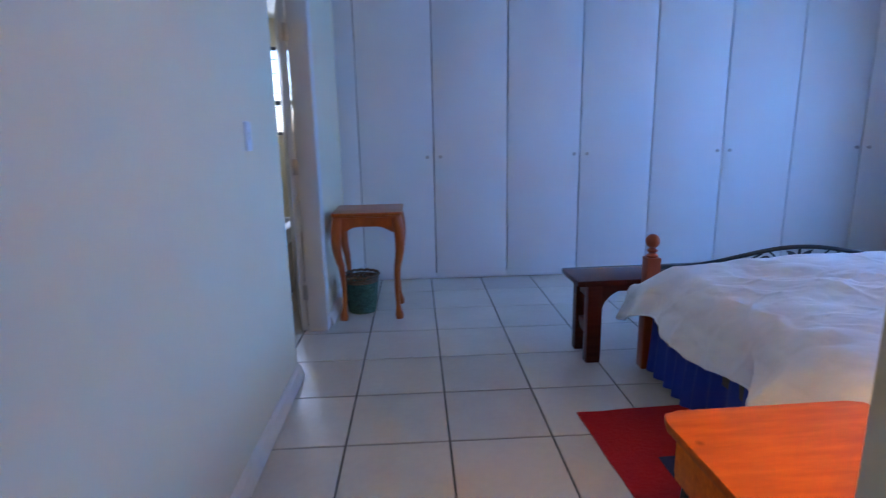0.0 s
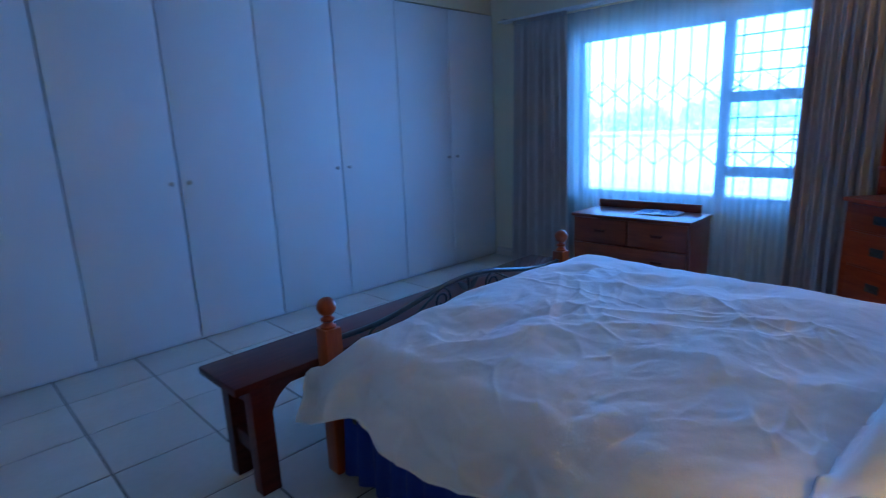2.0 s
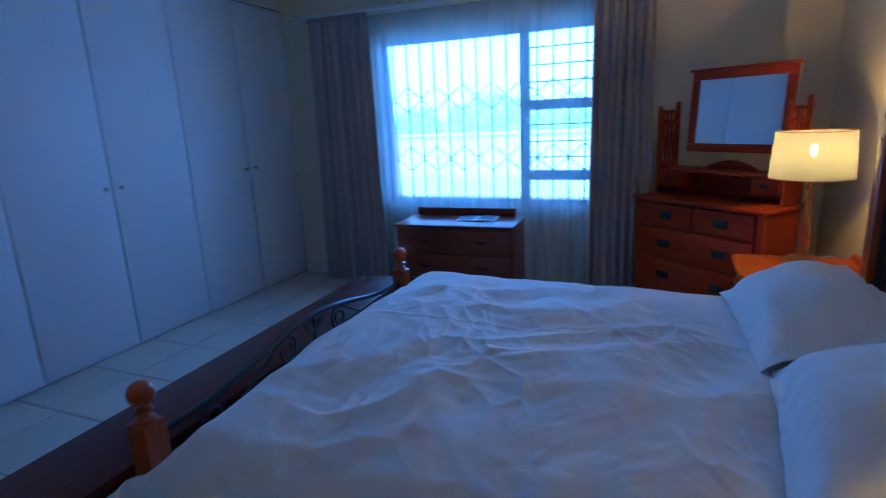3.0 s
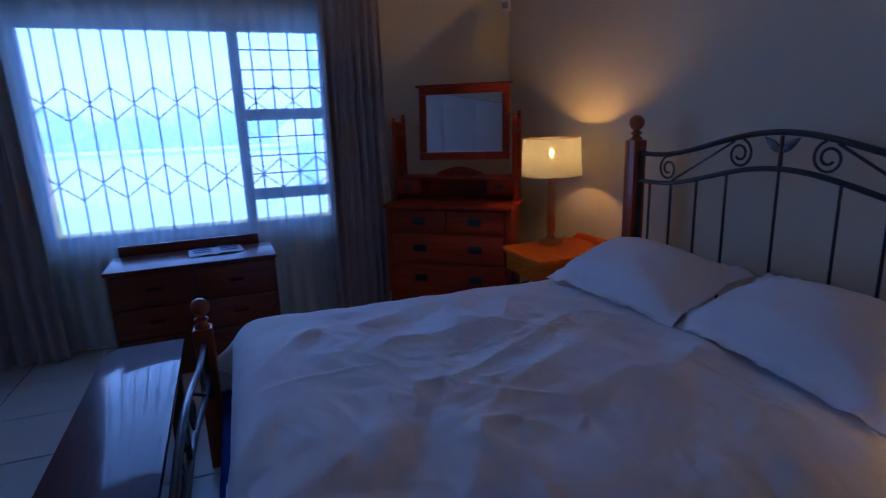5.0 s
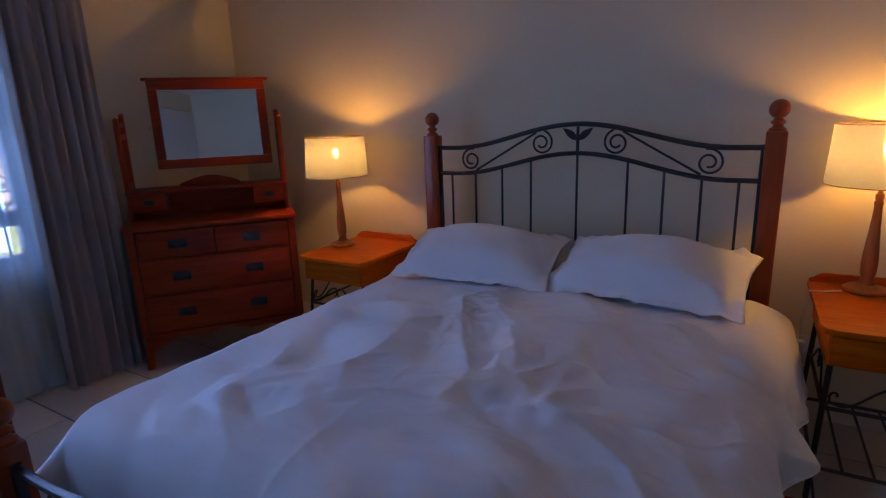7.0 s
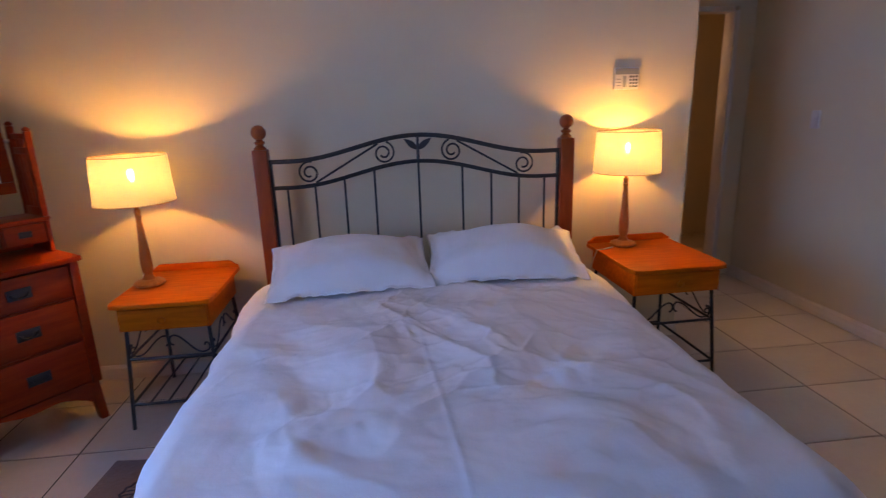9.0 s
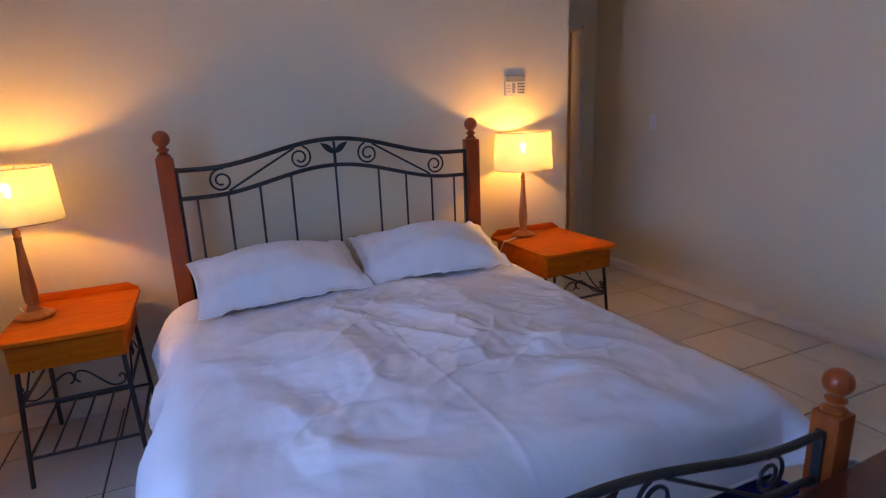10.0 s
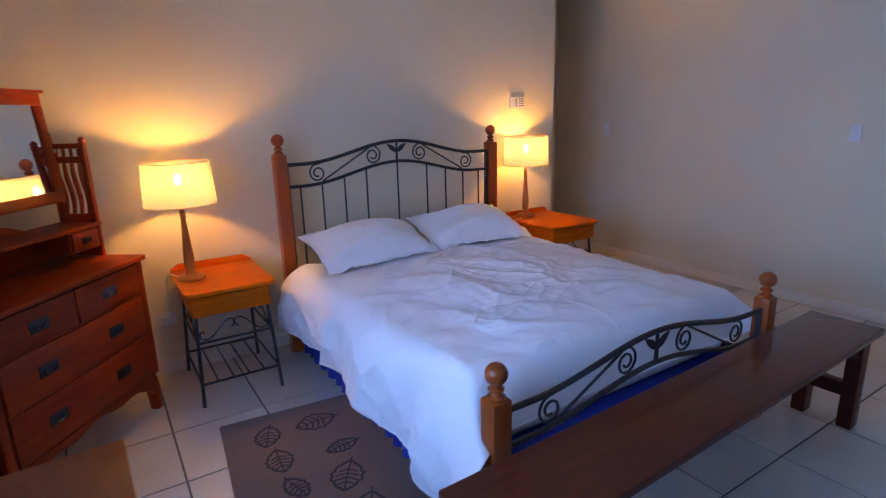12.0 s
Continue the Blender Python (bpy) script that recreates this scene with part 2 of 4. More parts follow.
def lathe(profile, at=(0, 0, 0), seg=24, bm=None):
    bm = bm or bmesh.new()
    rings = []
    for r, z in profile:
        rings.append([bm.verts.new((at[0] + r * math.cos(2 * math.pi * i / seg), at[1] + r * math.sin(2 * math.pi * i / seg), at[2] + z)) for i in range(seg)])
    for a, b in zip(rings, rings[1:]):
        for i in range(seg):
            j = (i + 1) % seg
            bm.faces.new((a[i], a[j], b[j], b[i]))
    if profile[0][0] > 1e-4:
        bm.faces.new(rings[0][::-1])
    if profile[-1][0] > 1e-4:
        bm.faces.new(rings[-1])
    return bm


def tube(points, radius, seg=8, bm=None, squash=1.0):
    """A round bar along points."""
    bm = bm or bmesh.new()
    pts = [Vector(p) for p in points]
    rings, side = [], None
    for i, p in enumerate(pts):
        d = (pts[min(i + 1, len(pts) - 1)] - pts[max(i - 1, 0)]).normalized()
        if side is None:
            side = d.cross(Vector((0, 0, 1)) if abs(d.z) < 0.9 else Vector((0, 1, 0))).normalized()
        side = (side - d * side.dot(d)).normalized()
        up = d.cross(side)
        r = radius[i] if isinstance(radius, (list, tuple)) else radius
        rings.append([bm.verts.new(p + (side * math.cos(a) + up * math.sin(a) * squash) * r) for a in (2 * math.pi * k / seg for k in range(seg))])
    for a, b in zip(rings, rings[1:]):
        for i in range(seg):
            j = (i + 1) % seg
            bm.faces.new((a[i], a[j], b[j], b[i]))
    bm.faces.new(rings[0][::-1])
    bm.faces.new(rings[-1])
    bmesh.ops.recalc_face_normals(bm, faces=bm.faces)
    return bm


def prism(outline, lo, hi, axis="y", bevel=0.0):
    """A flat outline given thickness along an axis. For x: (y, z); for y: (x, z); for z: (x, y)."""
    bm = bmesh.new()
    put = {"x": lambda a, b, c: (c, a, b), "y": lambda a, b, c: (a, c, b), "z": lambda a, b, c: (a, b, c)}[axis]
    face = bm.faces.new([bm.verts.new(put(a, b, lo)) for a, b in outline])
    ext = bmesh.ops.extrude_face_region(bm, geom=[face])
    shift = {"x": Vector((hi - lo, 0, 0)), "y": Vector((0, hi - lo, 0)), "z": Vector((0, 0, hi - lo))}[axis]
    for v in ext["geom"]:
        if isinstance(v, bmesh.types.BMVert):
            v.co += shift
    bmesh.ops.recalc_face_normals(bm, faces=bm.faces)
    if bevel:
        bmesh.ops.bevel(bm, geom=[e for e in bm.edges if e.calc_face_angle(0) > 0.6], offset=bevel, segments=2, profile=0.6, affect="EDGES")
    return bm


def sheet(fn, nu, nv, thick=0.0):
    """A surface fn(u, v) -> place over the unit square."""
    bm = bmesh.new()
    g = [[bm.verts.new(fn(i / nu, j / nv)) for j in range(nv + 1)] for i in range(nu + 1)]
    for i in range(nu):
        for j in range(nv):
            bm.faces.new((g[i][j], g[i + 1][j], g[i + 1][j + 1], g[i][j + 1]))
    if thick:
        bm.normal_update()
        bmesh.ops.solidify(bm, geom=bm.faces[:], thickness=thick)
    return bm


def smoothstep(a, b, x):
    x = min(1, max(0, (x - a) / (b - a)))
    return x * x * (3 - 2 * x)


def arc(cx, cz, r, a0, a1, n=14, grow=0.0):
    """Points on a circle or, with grow, a scroll, in degrees."""
    return [(cx + (r + grow * k / n) * math.cos(radians(a0 + (a1 - a0) * k / n)), cz + (r + grow * k / n) * math.sin(radians(a0 + (a1 - a0) * k / n))) for k in range(n + 1)]

# ---- the room ----
TILE = 0.435
WX, WN, EX, SY, NY, HIGH = 0.10, 0.145, 5.24, 1.0, 5.15, 2.62


def wall(name, lo, hi, label, material=None):
    return tagged(part(name, boxed(lo, hi), material or M_WALL, smooth=0), label, "wall", kind="structure")


# west wall with the doorway to the bathroom
wall("wall_west", (WX - 0.16, -0.15, 0), (WX, 3.29, HIGH), "plain off-white plastered wall with light switches")
wall("wall_west_north", (0.045, 4.0, 0), (WN, 5.75, HIGH), "plain off-white plastered wall beside the bathroom doorway")
wall("wall_west_over_door", (WX - 0.16, 3.29, 2.08), (WX, 4.0, HIGH), "plain off-white plaster above the bathroom doorway")
# headboard wall and the short passage to the entrance door
wall("wall_south", (1.175, SY - 0.15, 0), (5.44, SY, HIGH), "off-white plastered wall behind the bed")
wall("wall_passage", (1.185, -0.05, 0), (1.30, SY - 0.15, HIGH), "off-white plastered side wall of the entrance passage")
wall("wall_entry_west", (WX, -0.15, 0), (0.24, -0.05, HIGH), "off-white plaster beside the entrance doorway")
wall("wall_entry_east", (1.15, -0.15, 0), (1.28, -0.05, HIGH), "off-white plaster beside the entrance doorway")
wall("wall_entry_over", (0.24, -0.15, 2.08), (1.15, -0.05, HIGH), "off-white plaster above the entrance doorway")
wall("wall_hall_south", (-1.0, -1.5, 0), (2.2, -1.4, HIGH), "plain wall of the hall beyond the entrance")
wall("wall_hall_west", (-1.1, -1.5, 0), (-1.0, -0.15, HIGH), "plain wall of the hall beyond the entrance")
wall("wall_hall_east", (2.2, -1.5, 0), (2.3, -0.05, HIGH), "plain wall of the hall beyond the entrance")
wall("wall_hall_north_west", (-1.0, -0.15, 0), (WX - 0.16, -0.05, HIGH), "plain wall of the hall beyond the entrance")
wall("wall_hall_north_east", (1.28, -0.15, 0), (2.2, -0.05, HIGH), "plain wall of the hall beyond the entrance")
# east wall round the large window
W0, W1, WZ0, WZ1 = 2.40, 4.20, 0.685, 2.03
wall("wall_east_south", (EX, SY, 0), (EX + 0.2, W0, HIGH), "off-white plastered window wall")
wall("wall_east_north", (EX, W1, 0), (EX + 0.2, 5.75, HIGH), "off-white plastered window wall")
wall("wall_east_under", (EX, W0, 0), (EX + 0.2, W1, WZ0), "off-white plaster below the window")
wall("wall_east_over", (EX, W0, WZ1), (EX + 0.2, W1, HIGH), "off-white plaster above the window")
wall("wall_north", (WX - 0.16, 5.75, 0), (5.44, 5.9, HIGH), "plain wall behind the built-in cupboards")
tagged(part("ceiling", boxed((-1.1, -1.5, HIGH), (5.44, 5.9, HIGH + 0.1)), M_CEIL, smooth=0), "plain white painted ceiling", "ceiling", kind="structure")
# bathroom beyond the west doorway
wall("wall_bath_west", (-2.9, 2.2, 0), (-2.75, 7.6, HIGH), "plain white bathroom wall")
wall("wall_bath_south", (-2.75, 2.2, 0), (WX - 0.16, 2.35, HIGH), "plain white bathroom wall")
wall("wall_bath_east", (WX - 0.31, 5.75, 0), (WX - 0.16, 7.6, HIGH), "plain white bathroom wall")
wall("wall_bath_north_low", (-2.75, 7.6, 0), (WX - 0.16, 7.75, 1.25), "white bathroom wall below the window")
wall("wall_bath_north_high", (-2.75, 7.6, 2.3), (WX - 0.16, 7.75, HIGH), "white bathroom wall above the window")
wall("wall_bath_north_west", (-2.75, 7.6, 1.25), (-1.40, 7.75, 2.3), "white bathroom wall beside the window")
wall("wall_bath_north_east", (-0.56, 7.6, 1.25), (WX - 0.16, 7.75, 2.3), "white bathroom wall beside the window")
tagged(part("ceiling_bathroom", boxed((-2.9, 2.2, HIGH), (-1.1, 7.75, HIGH + 0.1)), M_CEIL, smooth=0), "plain white painted ceiling", "ceiling", kind="structure")
tagged(part("ceiling_bathroom_north", boxed((-1.1, 5.9, HIGH), (WX - 0.16, 7.75, HIGH + 0.1)), M_CEIL, smooth=0), "plain white painted ceiling", "ceiling", kind="structure")


def baseboard(x0, y0, x1, y1, inward):
    """A skirting with a rounded top from point to point, standing off the wall to the inward side."""
    d = Vector((x1 - x0, y1 - y0, 0))
    n = Vector(inward).to_3d()
    bm = bmesh.new()
    prof = [(0, 0.002), (0.034, 0.002), (0.03, 0.03), (0.02, 0.062), (0.008, 0.074), (0, 0.076)]
    a = [bm.verts.new(Vector((x0, y0, 0)) + n * p + Vector((0, 0, z))) for p, z in prof]
    b = [bm.verts.new(Vector((x0, y0, 0)) + d + n * p + Vector((0, 0, z))) for p, z in prof]
    for i in range(len(prof)):
        j = (i + 1) % len(prof)
        bm.faces.new((a[i], a[j], b[j], b[i]))
    bm.faces.new(a[::-1]), bm.faces.new(b)
    bmesh.ops.recalc_face_normals(bm, faces=bm.faces)
    return tagged(part("baseboard", bm, M_TRIM, smooth=0), "cream skirting along the foot of the wall", "baseboard", kind="structure")


baseboard(WX + 0.001, -0.05, WX + 0.001, 3.29, (1, 0))
baseboard(WN + 0.001, 4.06, WN + 0.001, 5.13, (1, 0))
baseboard(1.175, SY + 0.001, EX, SY + 0.001, (0, 1))
baseboard(EX - 0.001, 1.02, EX - 0.001, 5.13, (-1, 0))


# frame of the bathroom doorway
frame_bath = thing("door_frame_bathroom", 0, 0, 0, 0, "white painted steel door frame of the bathroom", "door frame", kind="structure")
part("jamb", boxed((0.035, 3.955, 0.003), (WN + 0.014, 4.002, 2.05), 0.004), M_DOOR, frame_bath)
part("jamb", boxed((WN + 0.002, 4.003, 0.003), (WN + 0.016, 4.055, 2.10), 0.004), M_DOOR, frame_bath)
part("jamb", boxed((WX - 0.172, 3.291, 0.003), (WX - 0.004, 3.305, 2.05), 0.004), M_DOOR, frame_bath)
part("head", boxed((WX - 0.172, 3.306, 2.035), (WX + 0.014, 3.954, 2.078), 0.004), M_DOOR, frame_bath)
# bathroom door folded back into the bathroom, seen on its edge
door_bath = thing("door_1", 0.030, 3.965, 0, 105, "white bathroom door standing open", "door", kind="structure")
part("leaf", boxed((0.0, 0.0, 0.012), (0.66, 0.04, 2.03), 0.003), M_DOOR, door_bath)
for z in (0.22, 1.02, 1.80):
    part("hinge", boxed((-0.014, -0.012, z), (0.006, 0.02, z + 0.10), 0.003), M_STEEL, door_bath, "steel butt hinge")
# entrance door open against the passage's east side, lock edge to the room
door_in = thing("door_2", 0, 0, 0, 0, "white entrance door folded open against the passage wall", "door", kind="structure")
part("leaf", boxed((1.146, 0.085, 0.012), (1.18, 0.905, 2.04), 0.003), M_DOOR, door_in)
lockp = part("lock_plate", boxed((1.152, 0.903, 0.88), (1.175, 0.9075, 1.10), 0.001), M_STEEL, door_in, "steel lock faceplate")
part("latch", boxed((1.157, 0.905, 1.02), (1.170, 0.916, 1.05), 0.002), M_DARKPL, lockp)
part("bolt", boxed((1.157, 0.905, 0.93), (1.170, 0.913, 0.965), 0.002), M_DARKPL, lockp)
plate = part("handle_plate", boxed((1.140, 0.815, 0.92), (1.146, 0.855, 1.13), 0.002), M_STEEL, door_in, "steel handle plate")
part("handle", tube([(1.140, 0.835, 1.05), (1.107, 0.835, 1.05), (1.100, 0.825, 1.05), (1.100, 0.73, 1.05)], 0.009), M_STEEL, plate, "steel lever handle")
frame_in = thing("door_frame_entrance", 0, 0, 0, 0, "white painted frame of the entrance doorway", "door frame", kind="structure")
part("jamb", boxed((0.238, -0.165, 0.003), (0.275, -0.035, 2.05), 0.004), M_DOOR, frame_in)
part("jamb", boxed((1.116, -0.165, 0.003), (1.152, -0.035, 2.05), 0.004), M_DOOR, frame_in)
part("head", boxed((0.276, -0.165, 2.04), (1.115, -0.035, 2.078), 0.004), M_DOOR, frame_in)


# built-in cupboards along the north wall
def cupboards():
    edge = [0.30 + 0.617 * i for i in range(8)] + [EX - 0.003]
    for i in range(0, 8, 2):
        x0 = edge[i] if i else WN + 0.002
        x1 = edge[i + 2]
        unit = thing("cupboard", (x0 + x1) / 2, NY + 0.3, 0, 0, "white built-in double-door cupboard with steel knobs", "cupboard", "built-in cupboards")
        ox, oy = (x0 + x1) / 2, NY + 0.3
        body = bmesh.new()
        box(body, (x0 - ox, 0.022 - 0.3, 0.05), (x1 - ox, 0.595 - 0.3, 2.36))
        part("body", body, M_GAP, unit, smooth=0)
        part("plinth", boxed((x0 - ox, 0.015 - 0.3, 0.002), (x1 - ox, 0.03 - 0.3, 0.05)), M_CUPBOARD, unit, smooth=0)
        if i == 0:
            part("filler", boxed((WN + 0.001 - ox, -0.3, 0.004), (edge[0] - 0.003 - ox, -0.278, 2.355), 0.001), M_CUPBOARD, unit)
        mids = edge[i:i + 3]
        for k in range(2):
            a, b = mids[k] - ox + 0.0045, mids[k + 1] - ox - 0.0045
            door = part("door", boxed((a, -0.3, 0.018), (b, -0.280, 2.352), 0.0018), M_CUPBOARD, unit)
            kx = (b - 0.05) if k == 0 else (a + 0.05)
            part("knob", turned_knob(kx, -0.3, 1.055), M_STEEL, door, "small steel knob")


def turned_knob(x, y, z):
    bm = lathe([(0.0001, 0), (0.006, 0), (0.006, 0.014), (0.014, 0.02), (0.0155, 0.026), (0.012, 0.032), (0.0001, 0.034)], seg=14)
    bmesh.ops.rotate(bm, verts=bm.verts, matrix=Matrix.Rotation(radians(90), 3, "X"))
    bmesh.ops.translate(bm, verts=bm.verts, vec=(x, y, z))
    return bm


cupboards()
wall("wall_over_cupboards", (WN, NY + 0.012, 2.364), (EX, NY + 0.16, HIGH), "off-white bulkhead above the built-in cupboards")


# large window: dark frame, panes, sill, and the security bars inside
def large_window():
    win = thing("window_1", EX + 0.06, (W0 + W1) / 2, WZ0, 0, "large dark-framed window with a fixed pane and a side casement", "window", kind="structure")
    ox, oy, oz = EX + 0.06, (W0 + W1) / 2, WZ0
    y0, y1, h, ym = W0 - oy, W1 - oy, WZ1 - WZ0, 2.985 - oy
    for lo, hi in (((-0.03, y0, 0), (0.03, y1, 0.045)), ((-0.03, y0, h - 0.045), (0.03, y1, h)), ((-0.03, y0, 0.046), (0.03, y0 + 0.04, h - 0.046)),
                   ((-0.03, y1 - 0.04, 0.046), (0.03, y1, h - 0.046)), ((-0.035, ym - 0.035, 0.046), (0.035, ym + 0.035, h - 0.046)),
                   ((-0.03, y0 + 0.041, 0.20), (0.03, ym - 0.036, 0.275)), ((-0.03, y0 + 0.041, 0.735), (0.03, ym - 0.036, 0.81))):
        part("window_frame", boxed(lo, hi, 0.004), M_ALU, win)
    for a, b, c, d in ((ym + 0.03, y1 - 0.035, 0.04, h - 0.04), (y0 + 0.035, ym - 0.03, 0.04, 0.205), (y0 + 0.035, ym - 0.03, 0.27, 0.74), (y0 + 0.035, ym - 0.03, 0.805, h - 0.04)):
        pane = part("pane", boxed((0.005, a, c), (0.009, b, d)), M_GLASS, win)
        pane.visible_shadow = False
    part("window_sill", boxed((-0.075, y0 + 0.002, 0.0), (-0.032, y1 - 0.002, 0.018), 0.004), M_TRIM, win)
    # bars
    grid = thing("security_bars", EX + 0.008, oy, oz, 0, "grey welded burglar bars with zigzag bands across the window", "burglar bars")
    x = 0.0
    n = 15
    step = (y1 - y0) / n
    for k in range(1, n):
        part("upright", tube([(x, y0 + step * k, 0.02), (x, y0 + step * k, h - 0.02)], 0.006, 6), M_BARS, grid)
    for zc in (0.38, 0.86):
        for sign in (1, -1):
            pts = [(x - 0.008, y0 + step * k, zc + (0.10 * sign if k % 2 else 0.004 * sign)) for k in range(n + 1)]
            part("zigzag", tube(pts, 0.0052, 6), M_BARS, grid)
    for zc in (0.38, 0.50, 0.625, 0.94, 1.06, 1.185):
        part("crossbar", tube([(x + 0.006, y0 + 0.02, zc), (x + 0.006, ym, zc)], 0.005, 6), M_BARS, grid)


large_window()


# bathroom window with bars and slatted blind at its foot
def bath_window():
    win = thing("window_2", -0.98, 7.66, 1.25, 0, "small bathroom window with dark bars and a slatted blind", "window", kind="structure")
    w, h = 0.42, 1.05
    for lo, hi in (((-w, -0.03, 0), (w, 0.03, 0.04)), ((-w, -0.03, h - 0.04), (w, 0.03, h)), ((-w, -0.03, 0.041), (-w + 0.04, 0.03, h - 0.041)), ((w - 0.04, -0.03, 0.041), (w, 0.03, h - 0.041)), ((-w + 0.041, -0.03, 0.36), (w - 0.041, 0.03, 0.42))):
        part("window_frame", boxed(lo, hi, 0.004), M_ALU, win)
    for z in (0.50, 0.58, 0.74, 0.90):
        part("bar", tube([(-0.41, -0.05, z), (0.41, -0.05, z)], 0.007, 6), M_ALU, win)
    for k in range(11):
        part("slat", boxed((-0.37, -0.05, 0.05 + k * 0.028), (0.37, -0.03, 0.064 + k * 0.028), 0.001), M_WHITEPL, win)
    pane = part("pane", boxed((-0.39, 0.005, 0.04), (0.39, 0.009, 1.01)), M_GLASS, win)
    pane.visible_shadow = False


bath_window()


def bathtub():
    """Built-in tub in the bathroom: rounded white rim over a tiled side."""
    t = thing("bathtub", -1.05, 5.05, 0, 0, "white bathtub with a dull tiled side, in the bathroom", "bathtub")
    part("side_panel", boxed((-0.78, -0.36, 0.002), (0.78, 0.36, 0.42), 0.004), M_STONE, t, "dull tiled side panel")
    rim = bmesh.new()
    box(rim, (-0.80, -0.38, 0.421), (0.80, -0.30, 0.545), 0.015)
    box(rim, (-0.80, 0.30, 0.421), (0.80, 0.38, 0.545), 0.015)
    box(rim, (0.72, -0.2995, 0.421), (0.80, 0.2995, 0.545), 0.015)
    box(rim, (-0.80, -0.2995, 0.421), (-0.72, 0.2995, 0.545), 0.015)
    part("rim", rim, M_WHITEPL, t, "rounded white rim")
    part("basin", boxed((-0.7195, -0.2995, 0.421), (0.7195, 0.2995, 0.44), 0.004), M_WHITEPL, t)


bathtub()

# ---- the bed ----
BX0, BX1, BY0, BY1 = 1.967, 3.543, 1.17, 3.235
BXM = (BX0 + BX1) / 2


def bed_post(x, y, square, parent, half=0.037):
    body = boxed((x - half, y - half, 0.003), (x + half, y + half, square), 0.007)
    post = part("post", body, M_POST, parent, "turned red-brown wooden post")
    z = square
    prof = [(0.030, z - 0.002), (0.031, z + 0.008), (0.022, z + 0.014), (0.017, z + 0.022), (0.026, z + 0.030), (0.027, z + 0.036), (0.017, z + 0.043), (0.015, z + 0.049)]
    c, r = z + 0.083, 0.037
    prof += [(max(0.0001, r * math.sin(radians(a))), c - r * math.cos(radians(a))) for a in range(24, 181, 12)]
    part("finial", lathe(prof, (x, y, 0), 24), M_POST, post, "round ball finial")


def crest(s, base, rise):
    """Height of the bowed rail at s from -1 to 1."""
    a = abs(s)
    return base + rise * (0.5 + 0.5 * math.cos(math.pi * min(1, a / 0.86)))


def iron_panel(y, top, low, rise, bars_to, parent, name):
    """Bowed iron rails between two posts, with scrolls, a leaf crest and upright bars."""
    hw = (BX1 - BX0) / 2 - 0.035
    rail = lambda s, b: (BXM + s * hw, y, crest(s, b, rise))
    S = [k / 40 - 1 for k in range(81)]
    panel = part(name, tube([rail(s, top) for s in S], 0.0115, 10), M_BLACKIRON, parent, "bowed black iron top rail")
    part("lower_rail", tube([rail(s, low) for s in S], 0.0105, 10), M_BLACKIRON, panel)
    gap = top - low
    for sg in (-1, 1):
        # scrolls standing between the rails, joined by a slanting rod
        for sx, flip in ((0.74, 1), (0.235, -1)):
            zc = (crest(sx, top, rise) + crest(sx, low, rise)) / 2
            r = gap * 0.44
            pts = []
            for k in range(44):
                a = radians(90 + flip * 15 - k * 13.5)
                rr = r * (1 - 0.70 * (k / 43) ** 0.9)
                pts.append((BXM + sg * (sx * hw + rr * math.cos(a) * flip), y, zc + rr * math.sin(a)))
            part("scroll", tube(pts, 0.0052, 7), M_BLACKIRON, panel)
        a0 = (BXM + sg * 0.27 * hw, y, crest(0.27, top, rise) - 0.012)
        a1 = (BXM + sg * 0.70 * hw, y, crest(0.70, low, rise) + 0.012)
        part("slant_rod", tube([a0, a1], 0.0055, 7), M_BLACKIRON, panel)
        # leaf
        L, zt = 0.088, crest(0, top, rise) - 0.074
        out = []
        for k in range(15):
            u = k / 14
            out.append((u * L, 0.019 * math.sin(math.pi * u ** 0.8)))
        for k in range(13, 0, -1):
            u = k / 14
            out.append((u * L, -0.013 * math.sin(math.pi * u ** 0.8)))
        ca, sa = math.cos(radians(40)), math.sin(radians(40))
        part("leaf", prism([(BXM + sg * (0.004 + p * ca - q * sa), zt + p * sa + q * ca) for p, q in out], y - 0.004, y + 0.004, "y", 0.0015), M_BLACKIRON, panel, "iron leaf")
    part("stem", tube([(BXM, y, crest(0, low, rise)), (BXM, y, crest(0, top, rise) - 0.012)], [0.009, 0.007], 8), M_BLACKIRON, panel)
    if bars_to is not None:
        for s in (-0.895, -0.71, -0.51, -0.305, 0, 0.305, 0.51, 0.71, 0.895):
            part("bar", tube([(BXM + s * hw, y, crest(s, low, rise)), (BXM + s * hw, y, bars_to)], 0.0058, 8), M_BLACKIRON, panel)
        part("bottom_rail", tube([(BXM - hw, y, bars_to), (BXM + hw, y, bars_to)], 0.010, 8), M_BLACKIRON, panel)
    for x in (BX0 + 0.043, BX1 - 0.043):
        part("side_plate", boxed((x - 0.006, y - 0.012, (bars_to or low - 0.10)), (x + 0.006, y + 0.012, top + 0.012), 0.002), M_BLACKIRON, panel)
    return panel


